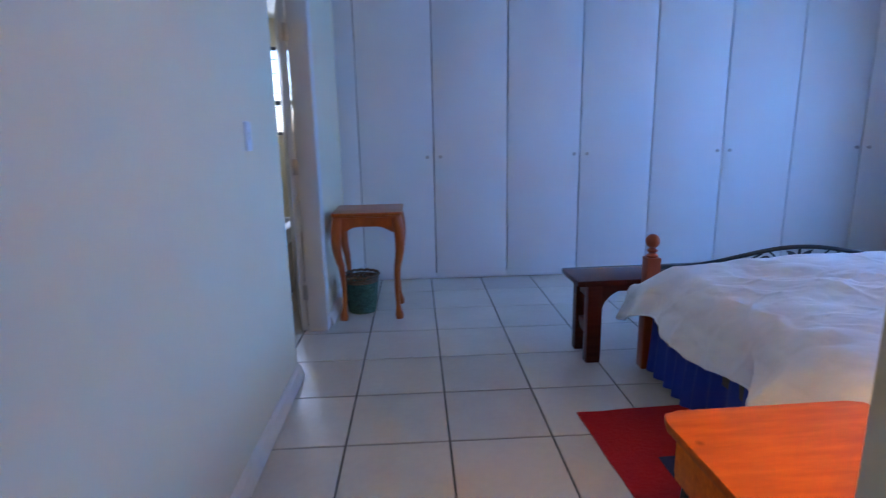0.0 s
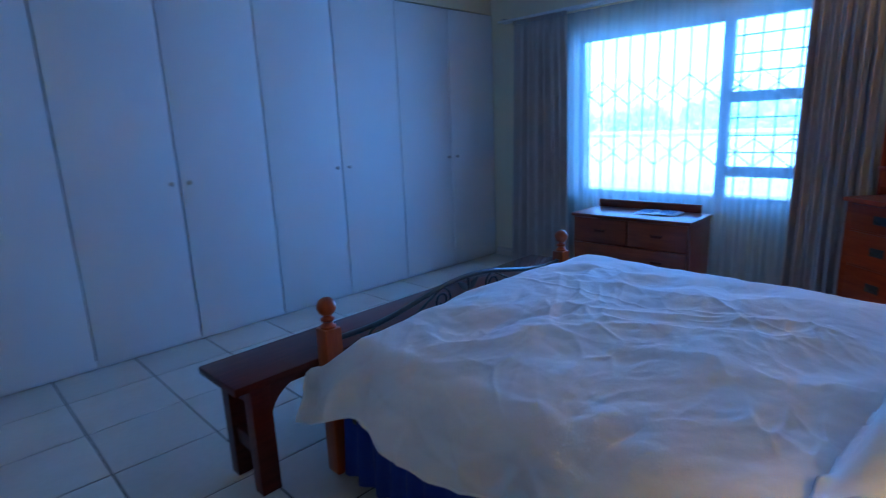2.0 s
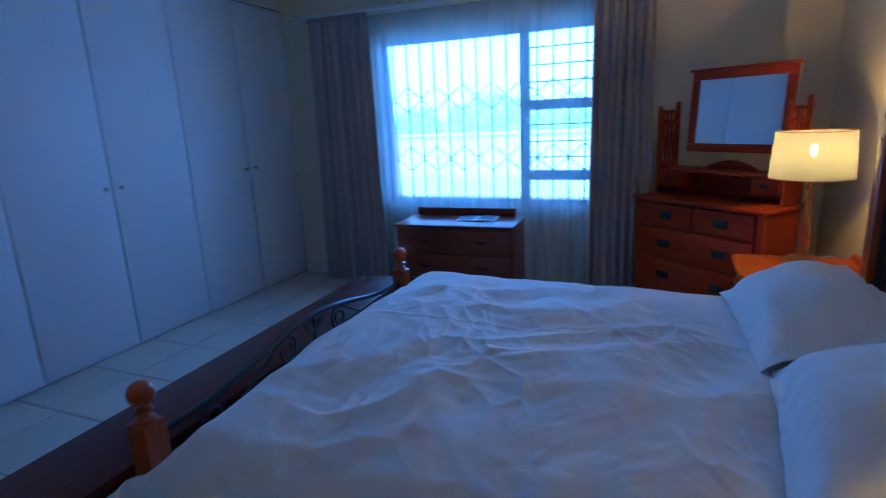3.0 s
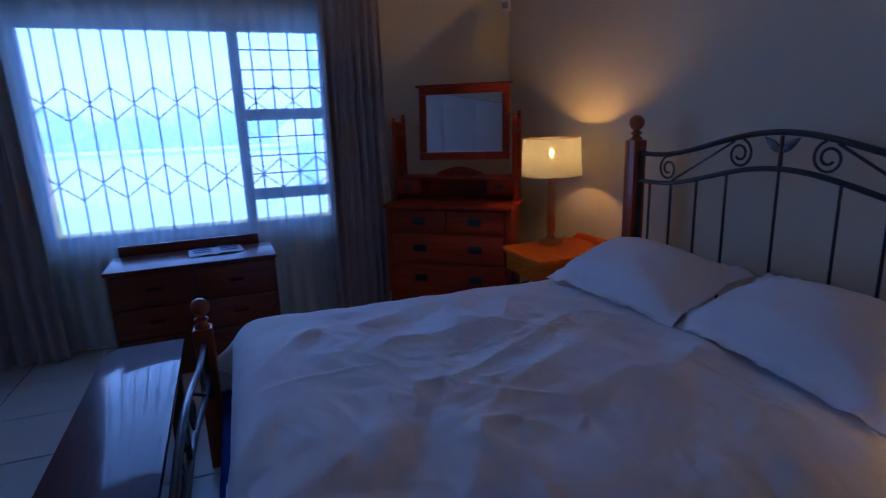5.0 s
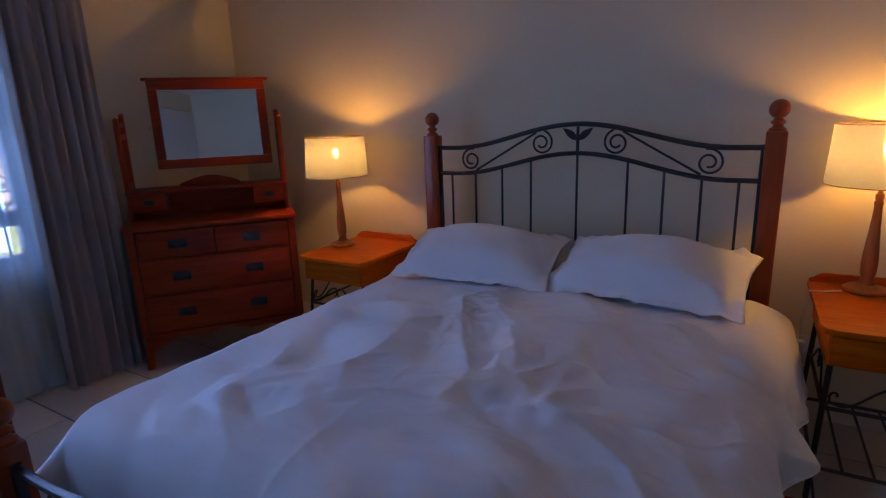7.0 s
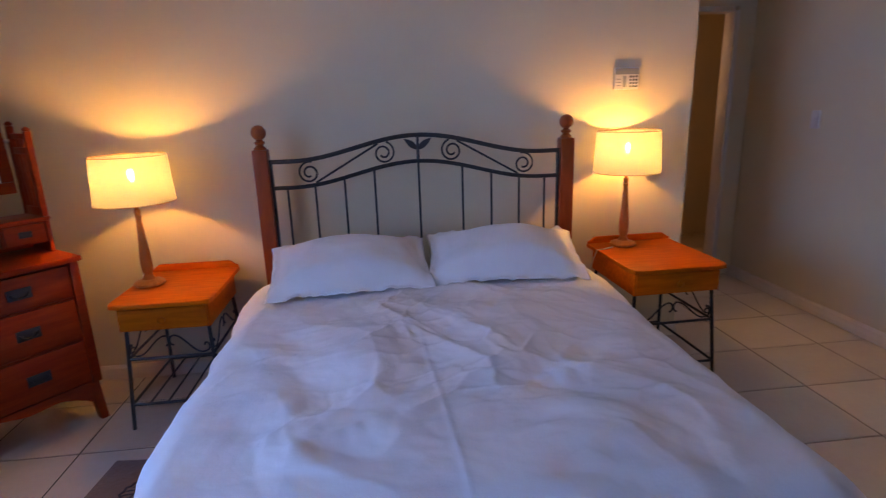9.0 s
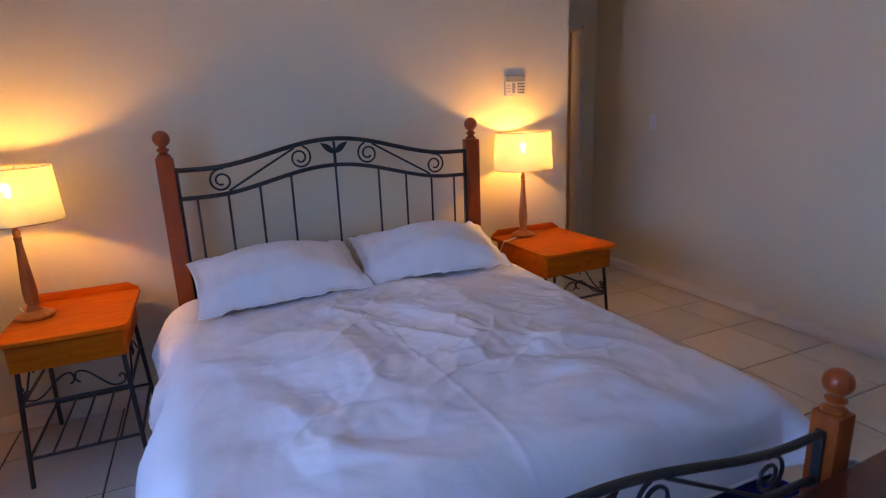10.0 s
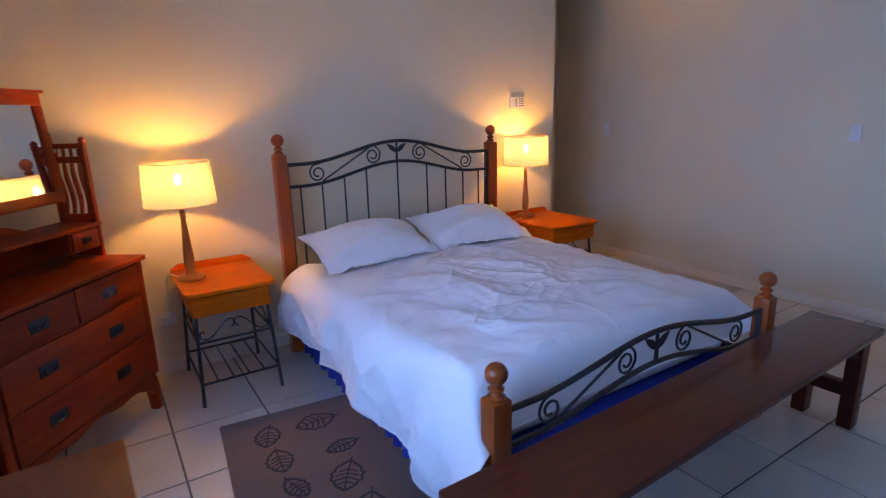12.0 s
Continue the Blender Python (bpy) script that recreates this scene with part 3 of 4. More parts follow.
bed = thing("bed", 0, 0, 0, 0, "double bed with red-brown wooden posts and black iron scrollwork", "bed")
for px in (BX0, BX1):
    bed_post(px, BY0, 1.252, bed)
    bed_post(px, BY1, 0.612, bed, 0.036)
iron_panel(BY0, 1.188, 1.055, 0.108, 0.30, bed, "headboard")
iron_panel(BY1, 0.555, 0.425, 0.085, None, bed, "footboard")
for px in (BX0 + 0.02, BX1 - 0.02):
    part("side_rail", boxed((px - 0.012, BY0 + 0.038, 0.24), (px + 0.012, BY1 - 0.038, 0.33), 0.003), M_BLACKIRON, bed)
part("base", boxed((BX0 + 0.04, BY0 + 0.04, 0.14), (BX1 - 0.04, BY1 - 0.045, 0.33), 0.02), M_BLUE, bed, "blue covered bed base")
part("mattress", boxed((BX0 + 0.06, BY0 + 0.03, 0.331), (BX1 - 0.06, BY1 - 0.13, 0.53), 0.04), M_DUVET, bed, "white mattress")


def valance():
    """Gathered blue cloth round the base, hanging almost to the floor."""
    x0, x1, y0, y1 = BX0 + 0.01, BX1 - 0.05, BY0 + 0.06, BY1 - 0.05
    def fn(u, v):
        L1, L2 = y1 - y0, x1 - x0
        d = u * (2 * L1 + L2)
        if d < L1:
            p, n = Vector((x0, y0 + d, 0)), Vector((-1, 0, 0))
        elif d < L1 + L2:
            p, n = Vector((x0 + d - L1, y1, 0)), Vector((0, 1, 0))
        else:
            p, n = Vector((x1, y1 - (d - L1 - L2), 0)), Vector((1, 0, 0))
        fold = 0.016 * math.sin(d * 62 + 3 * noise.noise((d * 3, 0, 0))) * (0.25 + 0.75 * v) + 0.02 * noise.noise((d * 5, v, 3))
        if L1 - 0.02 < d < L1 + L2 + 0.02:
            fold *= 0.4
        return p + n * (fold + 0.02 * v) + Vector((0, 0, 0.34 - 0.325 * v + 0.008 * noise.noise((d * 9, 5, 0)) * v))
    ob = part("valance", sheet(fn, 900, 8), M_BLUE, None, smooth=60)
    return tagged(ob, "gathered royal blue valance round the bed base", "bed valance")


valance()


FOLDS = ((28, 4.4, 0.50, 0.066, 1.3), (74, 6.2, 0.55, -0.046, 4.7), (118, 9.5, 0.50, 0.020, 8.1), (8, 16.0, 0.55, -0.0085, 12.6), (60, 28.0, 0.45, 0.0042, 3.2))


def crumple(p):
    """Creased cotton: wide flat facets meeting in soft ridges and valleys, in patches."""
    q = p + 0.13 * Vector((noise.noise(p * 2.3), noise.noise(p * 2.3 + Vector((9, 0, 0))), 0))
    h = 0.0
    for turn, k, squeeze, rise, seed in FOLDS:
        c, n = math.cos(radians(turn)), math.sin(radians(turn))
        d, _ = noise.voronoi(Vector(((q.x * c + q.y * n) * k, (q.y * c - q.x * n) * k * squeeze, seed)))
        patch = 0.35 + 0.65 * smoothstep(-0.25, 0.30, noise.noise(p * (0.45 * k) + Vector((2, 5, seed))))
        h += rise * (d[0] - 0.45) * patch
        if 5 < k < 12:
            # a pinched ridge here and there where two facets meet
            h += 0.0045 * max(0, 1 - (d[1] - d[0]) * 5) ** 1.5 * smoothstep(0.0, 0.35, noise.noise(p * 3.3 + Vector((seed, 1, 0))))
    return h


def duvet():
    hw, y_head, y_foot, top, r = 0.745, 1.30, 3.02, 0.605, 0.115
    def fn(u, v):
        s, t = -1.04 + u * 2.20, y_head + v * 1.98
        sg = 1 if s > 0 else -1
        dx = max(0, abs(s) - hw)
        corner = smoothstep(0.0, 0.12, dx)
        dy = max(0, t - y_foot) * (1 - 0.75 * corner)
        d = math.hypot(dx, dy)
        bx, by = max(-hw, min(hw, s)), t - dy
        nx, ny = (sg * dx / d, dy / d) if d > 1e-6 else (0, 0)
        lim = r * math.pi / 2
        if d < lim:
            out, down = r * math.sin(d / r), r * (1 - math.cos(d / r))
        else:
            e = d - lim
            out, down = r + e * (0.22 if sg < 0 else 0.02), r + e * 0.97
        side = smoothstep(0.04, 0.3, d)
        x, y = BXM + bx + nx * out, by + ny * min(out, 0.15)
        z = top - down
        p = Vector((s, t, 0))
        e1, _ = noise.voronoi(Vector((s * 3.4, t * 3.0, 4)))
        e2, _ = noise.voronoi(Vector((s * 6.4 + t * 1.5, t * 5.8 - s * 1.5, 9)))
        r1, r2 = max(0, 1 - (e1[1] - e1[0]) * 2.4), max(0, 1 - (e2[1] - e2[0]) * 2.6)
        w = 0.34 + 0.66 * smoothstep(0.82, 0.42, abs(s + 0.10)) * smoothstep(1.5, 1.8, t) * smoothstep(3.2, 2.75, t)
        lift = 0.020 * noise.noise(p * 1.5 + Vector((3, 3, 0))) + w * crumple(p) + 0.0022 * noise.noise(p * 9)
        lift += 0.047 * max(0, 1 - (s / 0.85) ** 2) * smoothstep(0, 0.4, v) * (1 - 0.5 * smoothstep(0.8, 1, v))
        # a long flat seam fold towards the foot
        lift += 0.0026 * math.exp(-((s - 0.08 + 0.05 * (t - 2.4)) / 0.008) ** 2) * smoothstep(2.1, 2.3, t)
        hang = side * (0.030 * math.sin(t * 13 + 2.5 * noise.noise((t * 2, 1, 2)) + s) + 0.03 * noise.noise((t * 5, d * 2, 5)) + 0.012)
        if dy > 0 and abs(nx) < 0.6:
            hang *= 0.1
        z += lift * (1 - side) + side * (0.035 * noise.noise((t * 2.2, s, 1)))
        x += nx * (max(hang, -0.012) + lift * side * 0.6 + side * 0.018 * r1 ** 1.3 + side * 0.012 * r2 ** 1.2)
        x += sg * (0.05 if sg < 0 else 0.008) * corner * smoothstep(2.1, 1.5, t)
        if sg < 0:
            x -= 0.05 * corner * smoothstep(2.8, 3.28, t)
            z -= 0.09 * corner * smoothstep(2.9, 3.28, t)
        else:
            z -= 0.13 * corner * smoothstep(2.6, 3.28, t)
            x += 0.03 * corner * smoothstep(2.8, 3.28, t)
        if v < 0.03:
            z -= 0.03 * (1 - v / 0.03)
        return (x, y, max(0.03, z))
    bm = sheet(fn, 340, 330)
    ob = part("duvet", bm, M_DUVET, None, smooth=180)
    # stitched hems along the sides and the foot
    for line in ([fn(0.0, k / 120) for k in range(121)], [fn(1.0, k / 120) for k in range(121)], [fn(k / 120, 1.0) for k in range(121)]):
        part("hem", tube(line, 0.0045, 5), M_DUVET, ob, "stitched hem")
    return tagged(ob, "rumpled white cotton duvet spread over the bed", "duvet")


duvet()


def pillow(x, y, z, turn, tilt, seed):
    """A soft pillow with a drooping flange that ripples along its front edge."""
    def side(sign):
        def fn(u, v):
            a, b = 2 * u - 1, 2 * v - 1
            ia, ib = min(1, abs(a) / 0.90), min(1, abs(b) / 0.86)
            t = ((1 - ia ** 2.3) * (1 - ib ** 2.2)) ** 0.78
            p = Vector((a * 2, b * 2, seed))
            h = 0.110 * t * (1.0 if sign > 0 else 0.60) + 0.003 * (1 - max(abs(a), abs(b)) ** 6)
            h += t * 0.022 * noise.noise(p * 1.1)
            # creases running in from the seam
            edge = max(ia, ib) ** 4
            h += 0.022 * edge * t ** 0.5 * noise.noise(Vector((a * 7, b * 2.5, seed + 6))) + 0.006 * (1 - abs(noise.noise(p * 2.4))) * t
            flange = smoothstep(0.84, 1.0, max(abs(a) / 1.03, abs(b)))
            drop = 0.030 * smoothstep(0.55, 1.0, b) + 0.018 * abs(a) ** 5
            ripple = flange * (0.024 * noise.noise(Vector((a * 5.5, b * 3, seed + 1))) + 0.010 * noise.noise(Vector((a * 13, b * 6, seed + 2))))
            pin = 1 - 0.045 * (1 - a * a) * abs(b) + 0.02 * noise.noise(Vector((a * 2.5, 0, seed + 4))) * abs(b)
            return (0.385 * a * (1 - 0.055 * (1 - b * b)), 0.224 * b * pin, sign * h - drop + ripple)
        return fn
    bm = sheet(side(1), 72, 52)
    other = sheet(side(-1), 72, 52)
    me = bpy.data.meshes.new("tmp")
    other.to_mesh(me)
    other.free()
    bm.from_mesh(me)
    bpy.data.meshes.remove(me)
    bmesh.ops.remove_doubles(bm, verts=bm.verts, dist=0.0005)
    bmesh.ops.recalc_face_normals(bm, faces=bm.faces)
    ob = part("pillow", bm, M_PILLOW, None, smooth=180)
    ob.matrix_basis = pose(x, y, z, tilt, 0, turn)
    return tagged(ob, "plump white cotton pillow with a flat flange on the bed", "pillow", "pillows on the bed")


pillow(3.12, 1.478, 0.728, 4, -15.5, 1.0)
pillow(2.37, 1.455, 0.731, -5, -15.5, 5.0)

# ---- bedside tables and lamps ----
def bedside_table(x0, x1, y0, y1, h, turn, label):
    """Pine top with a raised back rail and one drawer, on a splayed black iron stand with scrolls."""
    cx, cy, w, d = (x0 + x1) / 2, (y0 + y1) / 2, (x1 - x0) / 2, (y1 - y0) / 2
    t = thing("bedside_table", cx, cy, 0, turn, label, "bedside table", "bedside tables")
    top = [(-w, -d), (w, -d), (w, d - 0.05), (w - 0.012, d - 0.012), (w - 0.05, d), (-w + 0.05, d), (-w + 0.012, d - 0.012), (-w, d - 0.05)]
    part("tabletop", prism(top, h - 0.022, h, "z", 0.005), M_PINE, t, "orange-varnished knotty pine top")
    n = 12
    rail = [(-w + 0.003, h + 0.001), (w - 0.003, h + 0.001), (w - 0.003, h + 0.012)]
    rail += [(w - 0.003 - 0.05 * k / n, h + 0.012 + 0.026 * smoothstep(0, 1, k / n)) for k in range(1, n + 1)]
    rail += [(-w + 0.053 - 0.05 * k / n, h + 0.012 + 0.026 * smoothstep(0, 1, 1 - k / n)) for k in range(n + 1)]
    part("back_rail", prism(rail, -d + 0.002, -d + 0.020, "y", 0.003), M_PINE, t, "raised pine back rail")
    part("drawer_box", boxed((-w + 0.028, -d + 0.03, h - 0.142), (w - 0.028, d - 0.045, h - 0.0225), 0.003), M_PINE, t)
    drawer = part("drawer", boxed((-w + 0.034, d - 0.046, h - 0.136), (w - 0.034, d - 0.030, h - 0.034), 0.003), M_PINE, t, "pine drawer front")
    knob = lathe([(0.008, 0), (0.008, 0.008), (0.016, 0.016), (0.017, 0.022), (0.010, 0.029), (0.0001, 0.031)], seg=16)
    bmesh.ops.rotate(knob, verts=knob.verts, matrix=Matrix.Rotation(radians(-90), 3, "X"))
    bmesh.ops.translate(knob, verts=knob.verts, vec=(0, d - 0.031, h - 0.085))
    part("knob", knob, M_PINE, drawer, "round wooden knob")
    zt = h - 0.143
    tx, ty, fx, fy = w - 0.045, d - 0.06, w - 0.022, d - 0.012
    at = lambda sx, sy, z: Vector((sx * (fx + (tx - fx) * z / zt), sy * (fy + (ty - fy) * z / zt) - 0.008, z))
    for sx in (-1, 1):
        for sy in (-1, 1):
            part("leg", tube([at(sx, sy, 0.004), at(sx, sy, zt)], 0.0095, 6), M_BLACKIRON, t, "splayed black iron leg")
    for z in (0.345, 0.125):
        for a, b in (((-1, 1), (1, 1)), ((-1, -1), (1, -1)), ((-1, -1), (-1, 1)), ((1, -1), (1, 1))):
            if z > 0.3 and a[1] == -1 and b[1] == -1:
                continue
            part("crossbar", tube([at(*a, z), at(*b, z)], 0.0068, 6), M_BLACKIRON, t)
    for k in range(1, 5):
        f = -1 + 2 * k / 5
        p, q = at(1, -1, 0.125), at(1, 1, 0.125)
        part("slat", tube([(p.x * f, p.y, 0.128), (q.x * f, q.y, 0.128)], 0.0052, 6), M_BLACKIRON, t)

    def scroll(fn):
        for sg in (-1, 1):
            curve = []
            for k in range(41):
                s = k / 40
                u = 0.10 + 0.80 * s
                v = 0.46 + 0.38 * math.cos(math.pi * s * 1.15)
                curve.append((u, v))
            inner = [(0.10 - 0.09 * math.sin(a) , 0.84 - 0.20 * (1 - math.cos(a))) for a in [k * math.pi / 10 for k in range(10, 0, -1)]]
            outer = [(0.90 + 0.06 * math.sin(a), curve[-1][1] + 0.17 * (1 - math.cos(a))) for a in [k * math.pi * 1.1 / 10 for k in range(1, 11)]]
            outer += [(0.90 - 0.05 * math.sin(a), curve[-1][1] + 0.34 - 0.06 * (1 - math.cos(a))) for a in [k * math.pi * 0.8 / 6 for k in range(1, 7)]]
            part("scroll", tube([fn(sg * u, v) for u, v in inner + curve + outer], 0.0042, 6), M_BLACKIRON, t)

    scroll(lambda u, v: Vector((u * tx, at(1, 1, 0.345 + v * 0.12).y, 0.350 + v * 0.115)))
    for sx in (-1, 1):
        scroll(lambda u, v, sx=sx: Vector((at(sx, 1, 0.345 + v * 0.12).x, u * ty - 0.008, 0.350 + v * 0.115)))
    return t


bedside_table(3.745, 4.20, 1.06, 1.605, 0.628, 0, "orange pine bedside table on black iron legs, beside the dressing table")
bedside_table(1.295, 1.795, 1.085, 1.66, 0.645, 1.5, "orange pine bedside table on black iron legs, near the entrance passage")


def table_lamp(x, y, z, label):
    t = thing("table_lamp", x, y, z, 0, label, "table lamp", "bedside lamps")
    part("base", lathe([(0.068, 0.001), (0.072, 0.006), (0.070, 0.014), (0.060, 0.020), (0.045, 0.024), (0.030, 0.030)], seg=32), M_LAMPWOOD, t, "turned wooden foot")
    part("stem", lathe([(0.030, 0.0301), (0.024, 0.04), (0.019, 0.055), (0.025, 0.07), (0.027, 0.11), (0.025, 0.15), (0.020, 0.21), (0.015, 0.28), (0.0125, 0.33), (0.015, 0.337), (0.015, 0.345), (0.011, 0.35), (0.014, 0.358), (0.014, 0.372), (0.009, 0.378), (0.009, 0.415)], seg=24), M_LAMPWOOD, t, "turned honey-coloured wooden stem")
    z0, z1, r0, r1 = 0.410, 0.628, 0.177, 0.165
    shade = bmesh.new()
    rings = []
    for r, zz in ((r0, z0), (r1, z1), (r1 - 0.0016, z1), (r0 - 0.0016, z0)):
        rings.append([shade.verts.new((r * math.cos(2 * math.pi * i / 64), r * math.sin(2 * math.pi * i / 64), zz)) for i in range(64)])
    for a, b in ((0, 1), (1, 2)):
        for i in range(64):
            j = (i + 1) % 64
            shade.faces.new((rings[a][i], rings[a][j], rings[b][j], rings[b][i]))
    s = part("shade", shade, M_SHADE, t, "cream cloth drum shade, lit")
    for r, zz in ((r0, z0), (r1, z1)):
        ring = [(r * math.cos(2 * math.pi * i / 48), r * math.sin(2 * math.pi * i / 48), zz) for i in range(49)]
        part("rim", tube(ring, 0.0019, 6), M_CHEST, s, "thin dark piping")
    for a in (30, 150, 270):
        ca, sa = math.cos(radians(a)), math.sin(radians(a))
        part("seam", tube([(ca * (r0 - 0.004), sa * (r0 - 0.004), z0), (ca * (r1 - 0.004), sa * (r1 - 0.004), z1)], 0.0016, 5), M_CHEST, s)
        part("spoke", tube([(0.011 * ca, 0.011 * sa, z0 + 0.004), (ca * (r0 - 0.002), sa * (r0 - 0.002), z0 + 0.002)], 0.0017, 5), M_STEEL, s)
    part("socket", lathe([(0.014, 0.4155), (0.016, 0.42), (0.016, 0.506), (0.013, 0.511)], seg=16), M_WHITEPL, t)
    part("bulb", lathe([(0.008, 0.5115), (0.009, 0.523), (0.0125, 0.533), (0.0148, 0.545), (0.0135, 0.556), (0.0085, 0.563), (0.0001, 0.5655)], seg=20), M_BULB, t, "glowing warm bulb")
    return t


table_lamp(4.118, 1.30, 0.629, "lit table lamp with cream drum shade, by the dressing table")
table_lamp(1.622, 1.175, 0.646, "lit table lamp with cream drum shade, near the entrance passage")


def cord(points, label):
    return tagged(part("lamp_cord", tube(points, 0.0032, 6), M_WHITEPL), label, "cord")


cord([(4.165, 1.25, 0.6325), (4.185, 1.20, 0.6325), (4.207, 1.15, 0.634), (4.222, 1.08, 0.60), (4.224, 1.02, 0.52), (4.22, 1.012, 0.36)], "thin white lamp cord hanging behind the bedside table")
cord([(1.70, 1.22, 0.6495), (1.775, 1.26, 0.6495), (1.802, 1.25, 0.645), (1.812, 1.18, 0.52), (1.80, 1.05, 0.37)], "thin white lamp cord hanging behind the bedside table")


def wall_socket(x, y, z, turn):
    t = thing("wall_socket", x, y, z, turn, "white plastic wall socket by the bed", "wall socket", "wall sockets")
    part("plate", boxed((-0.055, 0.0005, -0.04), (0.055, 0.009, 0.04), 0.003), M_WHITEPL, t)
    part("plug", boxed((-0.022, 0.0095, -0.022), (0.022, 0.045, 0.022), 0.006), M_WHITEPL, t)


wall_socket(4.25, SY, 0.33, 0)
wall_socket(1.80, SY, 0.33, 0)


# ---- dressing table across the corner ----
def dressing_table():
    turn = 51
    t = thing("dressing_table", 4.628, 1.787, 0, turn, "red-brown wooden dressing table with swing mirror, across the corner", "dressing table")
    W, D, H = 0.452, 0.395, 0.832
    # x along the front, -y into the corner, z up; the front is at y = 0
    part("tabletop", boxed((-W, -D, H - 0.024), (W, 0.022, H), 0.006), M_CHERRY, t)
    part("carcass", boxed((-W + 0.03, -D + 0.02, 0.205), (W - 0.03, -0.012, H - 0.0245), 0.003), M_CHERRY, t)
    for sx in (-1, 1):
        for yy in (-0.035, -D + 0.035):
            x = sx * (W - 0.045)
            leg = boxed((x - 0.024, yy - 0.024, 0.002), (x + 0.024, yy + 0.024, 0.215), 0.006)
            for v in leg.verts:
                k = 1 - v.co.z / 0.215
                v.co.x += sx * 0.022 * k * k
                if v.co.z < 0.05:
                    v.co.x = x + sx * 0.02 + (v.co.x - x - sx * 0.02) * 0.75
            part("foot", leg, M_CHERRY, t, "short splayed foot")
        part("corner_post", boxed((sx * (W - 0.03) - 0.02, -0.026, 0.206), (sx * (W - 0.03) + 0.02, 0.0, H - 0.025), 0.004), M_CHERRY, t)
    n = 24
    apron = [(-W + 0.06, 0.215), (W - 0.06, 0.215)] + [((W - 0.06) * (1 - 2 * k / n), 0.115 + 0.072 * math.sin(math.pi * k / n) ** 0.55 - 0.010 * math.cos(6 * math.pi * k / n)) for k in range(n + 1)]
    part("apron", prism(apron, -0.022, -0.004, "y", 0.002), M_CHERRY, t, "shaped apron")

    def handle(x, z, parent, s=1.0):
        back = boxed((x - 0.042 * s, 0.0062, z - 0.022 * s), (x + 0.042 * s, 0.009, z + 0.022 * s), 0.001)
        pl = part("handle", back, M_BLACKIRON, parent, "dark metal drop handle")
        bail = [(x + 0.030 * s * math.cos(a), 0.016, z + 0.006 - 0.020 * s * math.sin(a)) for a in [math.pi * k / 12 for k in range(13)]]
        part("bail", tube(bail, 0.0038 * s, 6), M_BLACKIRON, pl)

    def drawer(x0, x1, z0, z1, handles, s=1.0, y=0.0):
        bm = boxed((x0, y - 0.016, z0), (x1, y + 0.006, z1), 0.004)
        dr = part("drawer", bm, M_CHERRY, t, "drawer front with dark drop handles")
        for hx in handles:
            handle(hx, (z0 + z1) / 2, dr, s)

    e = W - 0.056
    drawer(-e, -0.004, 0.648, 0.796, (-0.194,), 1.1)
    drawer(0.004, e, 0.648, 0.796, (0.194,), 1.1)
    drawer(-e, e, 0.442, 0.636, (-0.194, 0.194), 1.1)
    drawer(-e, e, 0.226, 0.430, (-0.194, 0.194), 1.1)
    for z in (0.4315, 0.6375):
        part("rail", boxed((-e, -0.012, z), (e, 0.001, z + 0.0085), 0.001), M_CHERRY, t)
    # upper stage: side cheeks, small drawers, shelf
    yb = -D + 0.02
    part("shelf", boxed((-W + 0.015, yb, 0.985), (W - 0.015, yb + 0.21, 1.002), 0.004), M_CHERRY, t)
    part("back_board", boxed((-W + 0.03, yb, 0.836), (W - 0.03, yb + 0.014, 0.984), 0.001), M_CHERRY, t)
    for sx in (-1, 1):
        x0, x1 = sorted((sx * (W - 0.02), sx * (W - 0.038)))
        part("cheek", boxed((x0, yb + 0.015, 0.8355), (x1, yb + 0.205, 0.984), 0.003), M_CHERRY, t)
        a, b = sorted((sx * (W - 0.0385), sx * (W - 0.215)))
        part("small_box", boxed((a, yb + 0.015, 0.884), (b, yb + 0.195, 0.9845), 0.002), M_CHERRY, t)
        dr = part("small_drawer", boxed((a + 0.008, yb + 0.196, 0.893), (b - 0.008, yb + 0.206, 0.976), 0.003), M_CHERRY, t, "small drawer with dark handle")
        hb = boxed(((a + b) / 2 - 0.026, yb + 0.2065, 0.921), ((a + b) / 2 + 0.026, yb + 0.210, 0.949), 0.001)
        hp = part("handle", hb, M_BLACKIRON, dr)
        part("bail", tube([((a + b) / 2 + 0.018 * math.cos(q), yb + 0.214, 0.938 - 0.013 * math.sin(q)) for q in [math.pi * k / 10 for k in range(11)]], 0.0028, 6), M_BLACKIRON, hp)
        # slatted wing from the mirror forwards
        xw = sx * (W - 0.030)
        for yy, zt in ((yb + 0.022, 1.41), (yb + 0.192, 1.385)):
            pb = boxed((xw - 0.013, yy - 0.012, 1.0025), (xw + 0.013, yy + 0.012, zt), 0.004)
            post = part("wing_post", pb, M_CHERRY, t)
            part("cap", lathe([(0.012, 0), (0.017, 0.006), (0.013, 0.014), (0.0001, 0.022)], (xw, yy, zt + 0.0005), 14), M_CHERRY, post)
        for zz, hh in ((1.0028, 0.040), (1.285, 0.030), (1.352, 0.024)):
            part("wing_rail", boxed((xw - 0.009, yb + 0.0345, zz), (xw + 0.009, yb + 0.1795, zz + hh), 0.003), M_CHERRY, t)
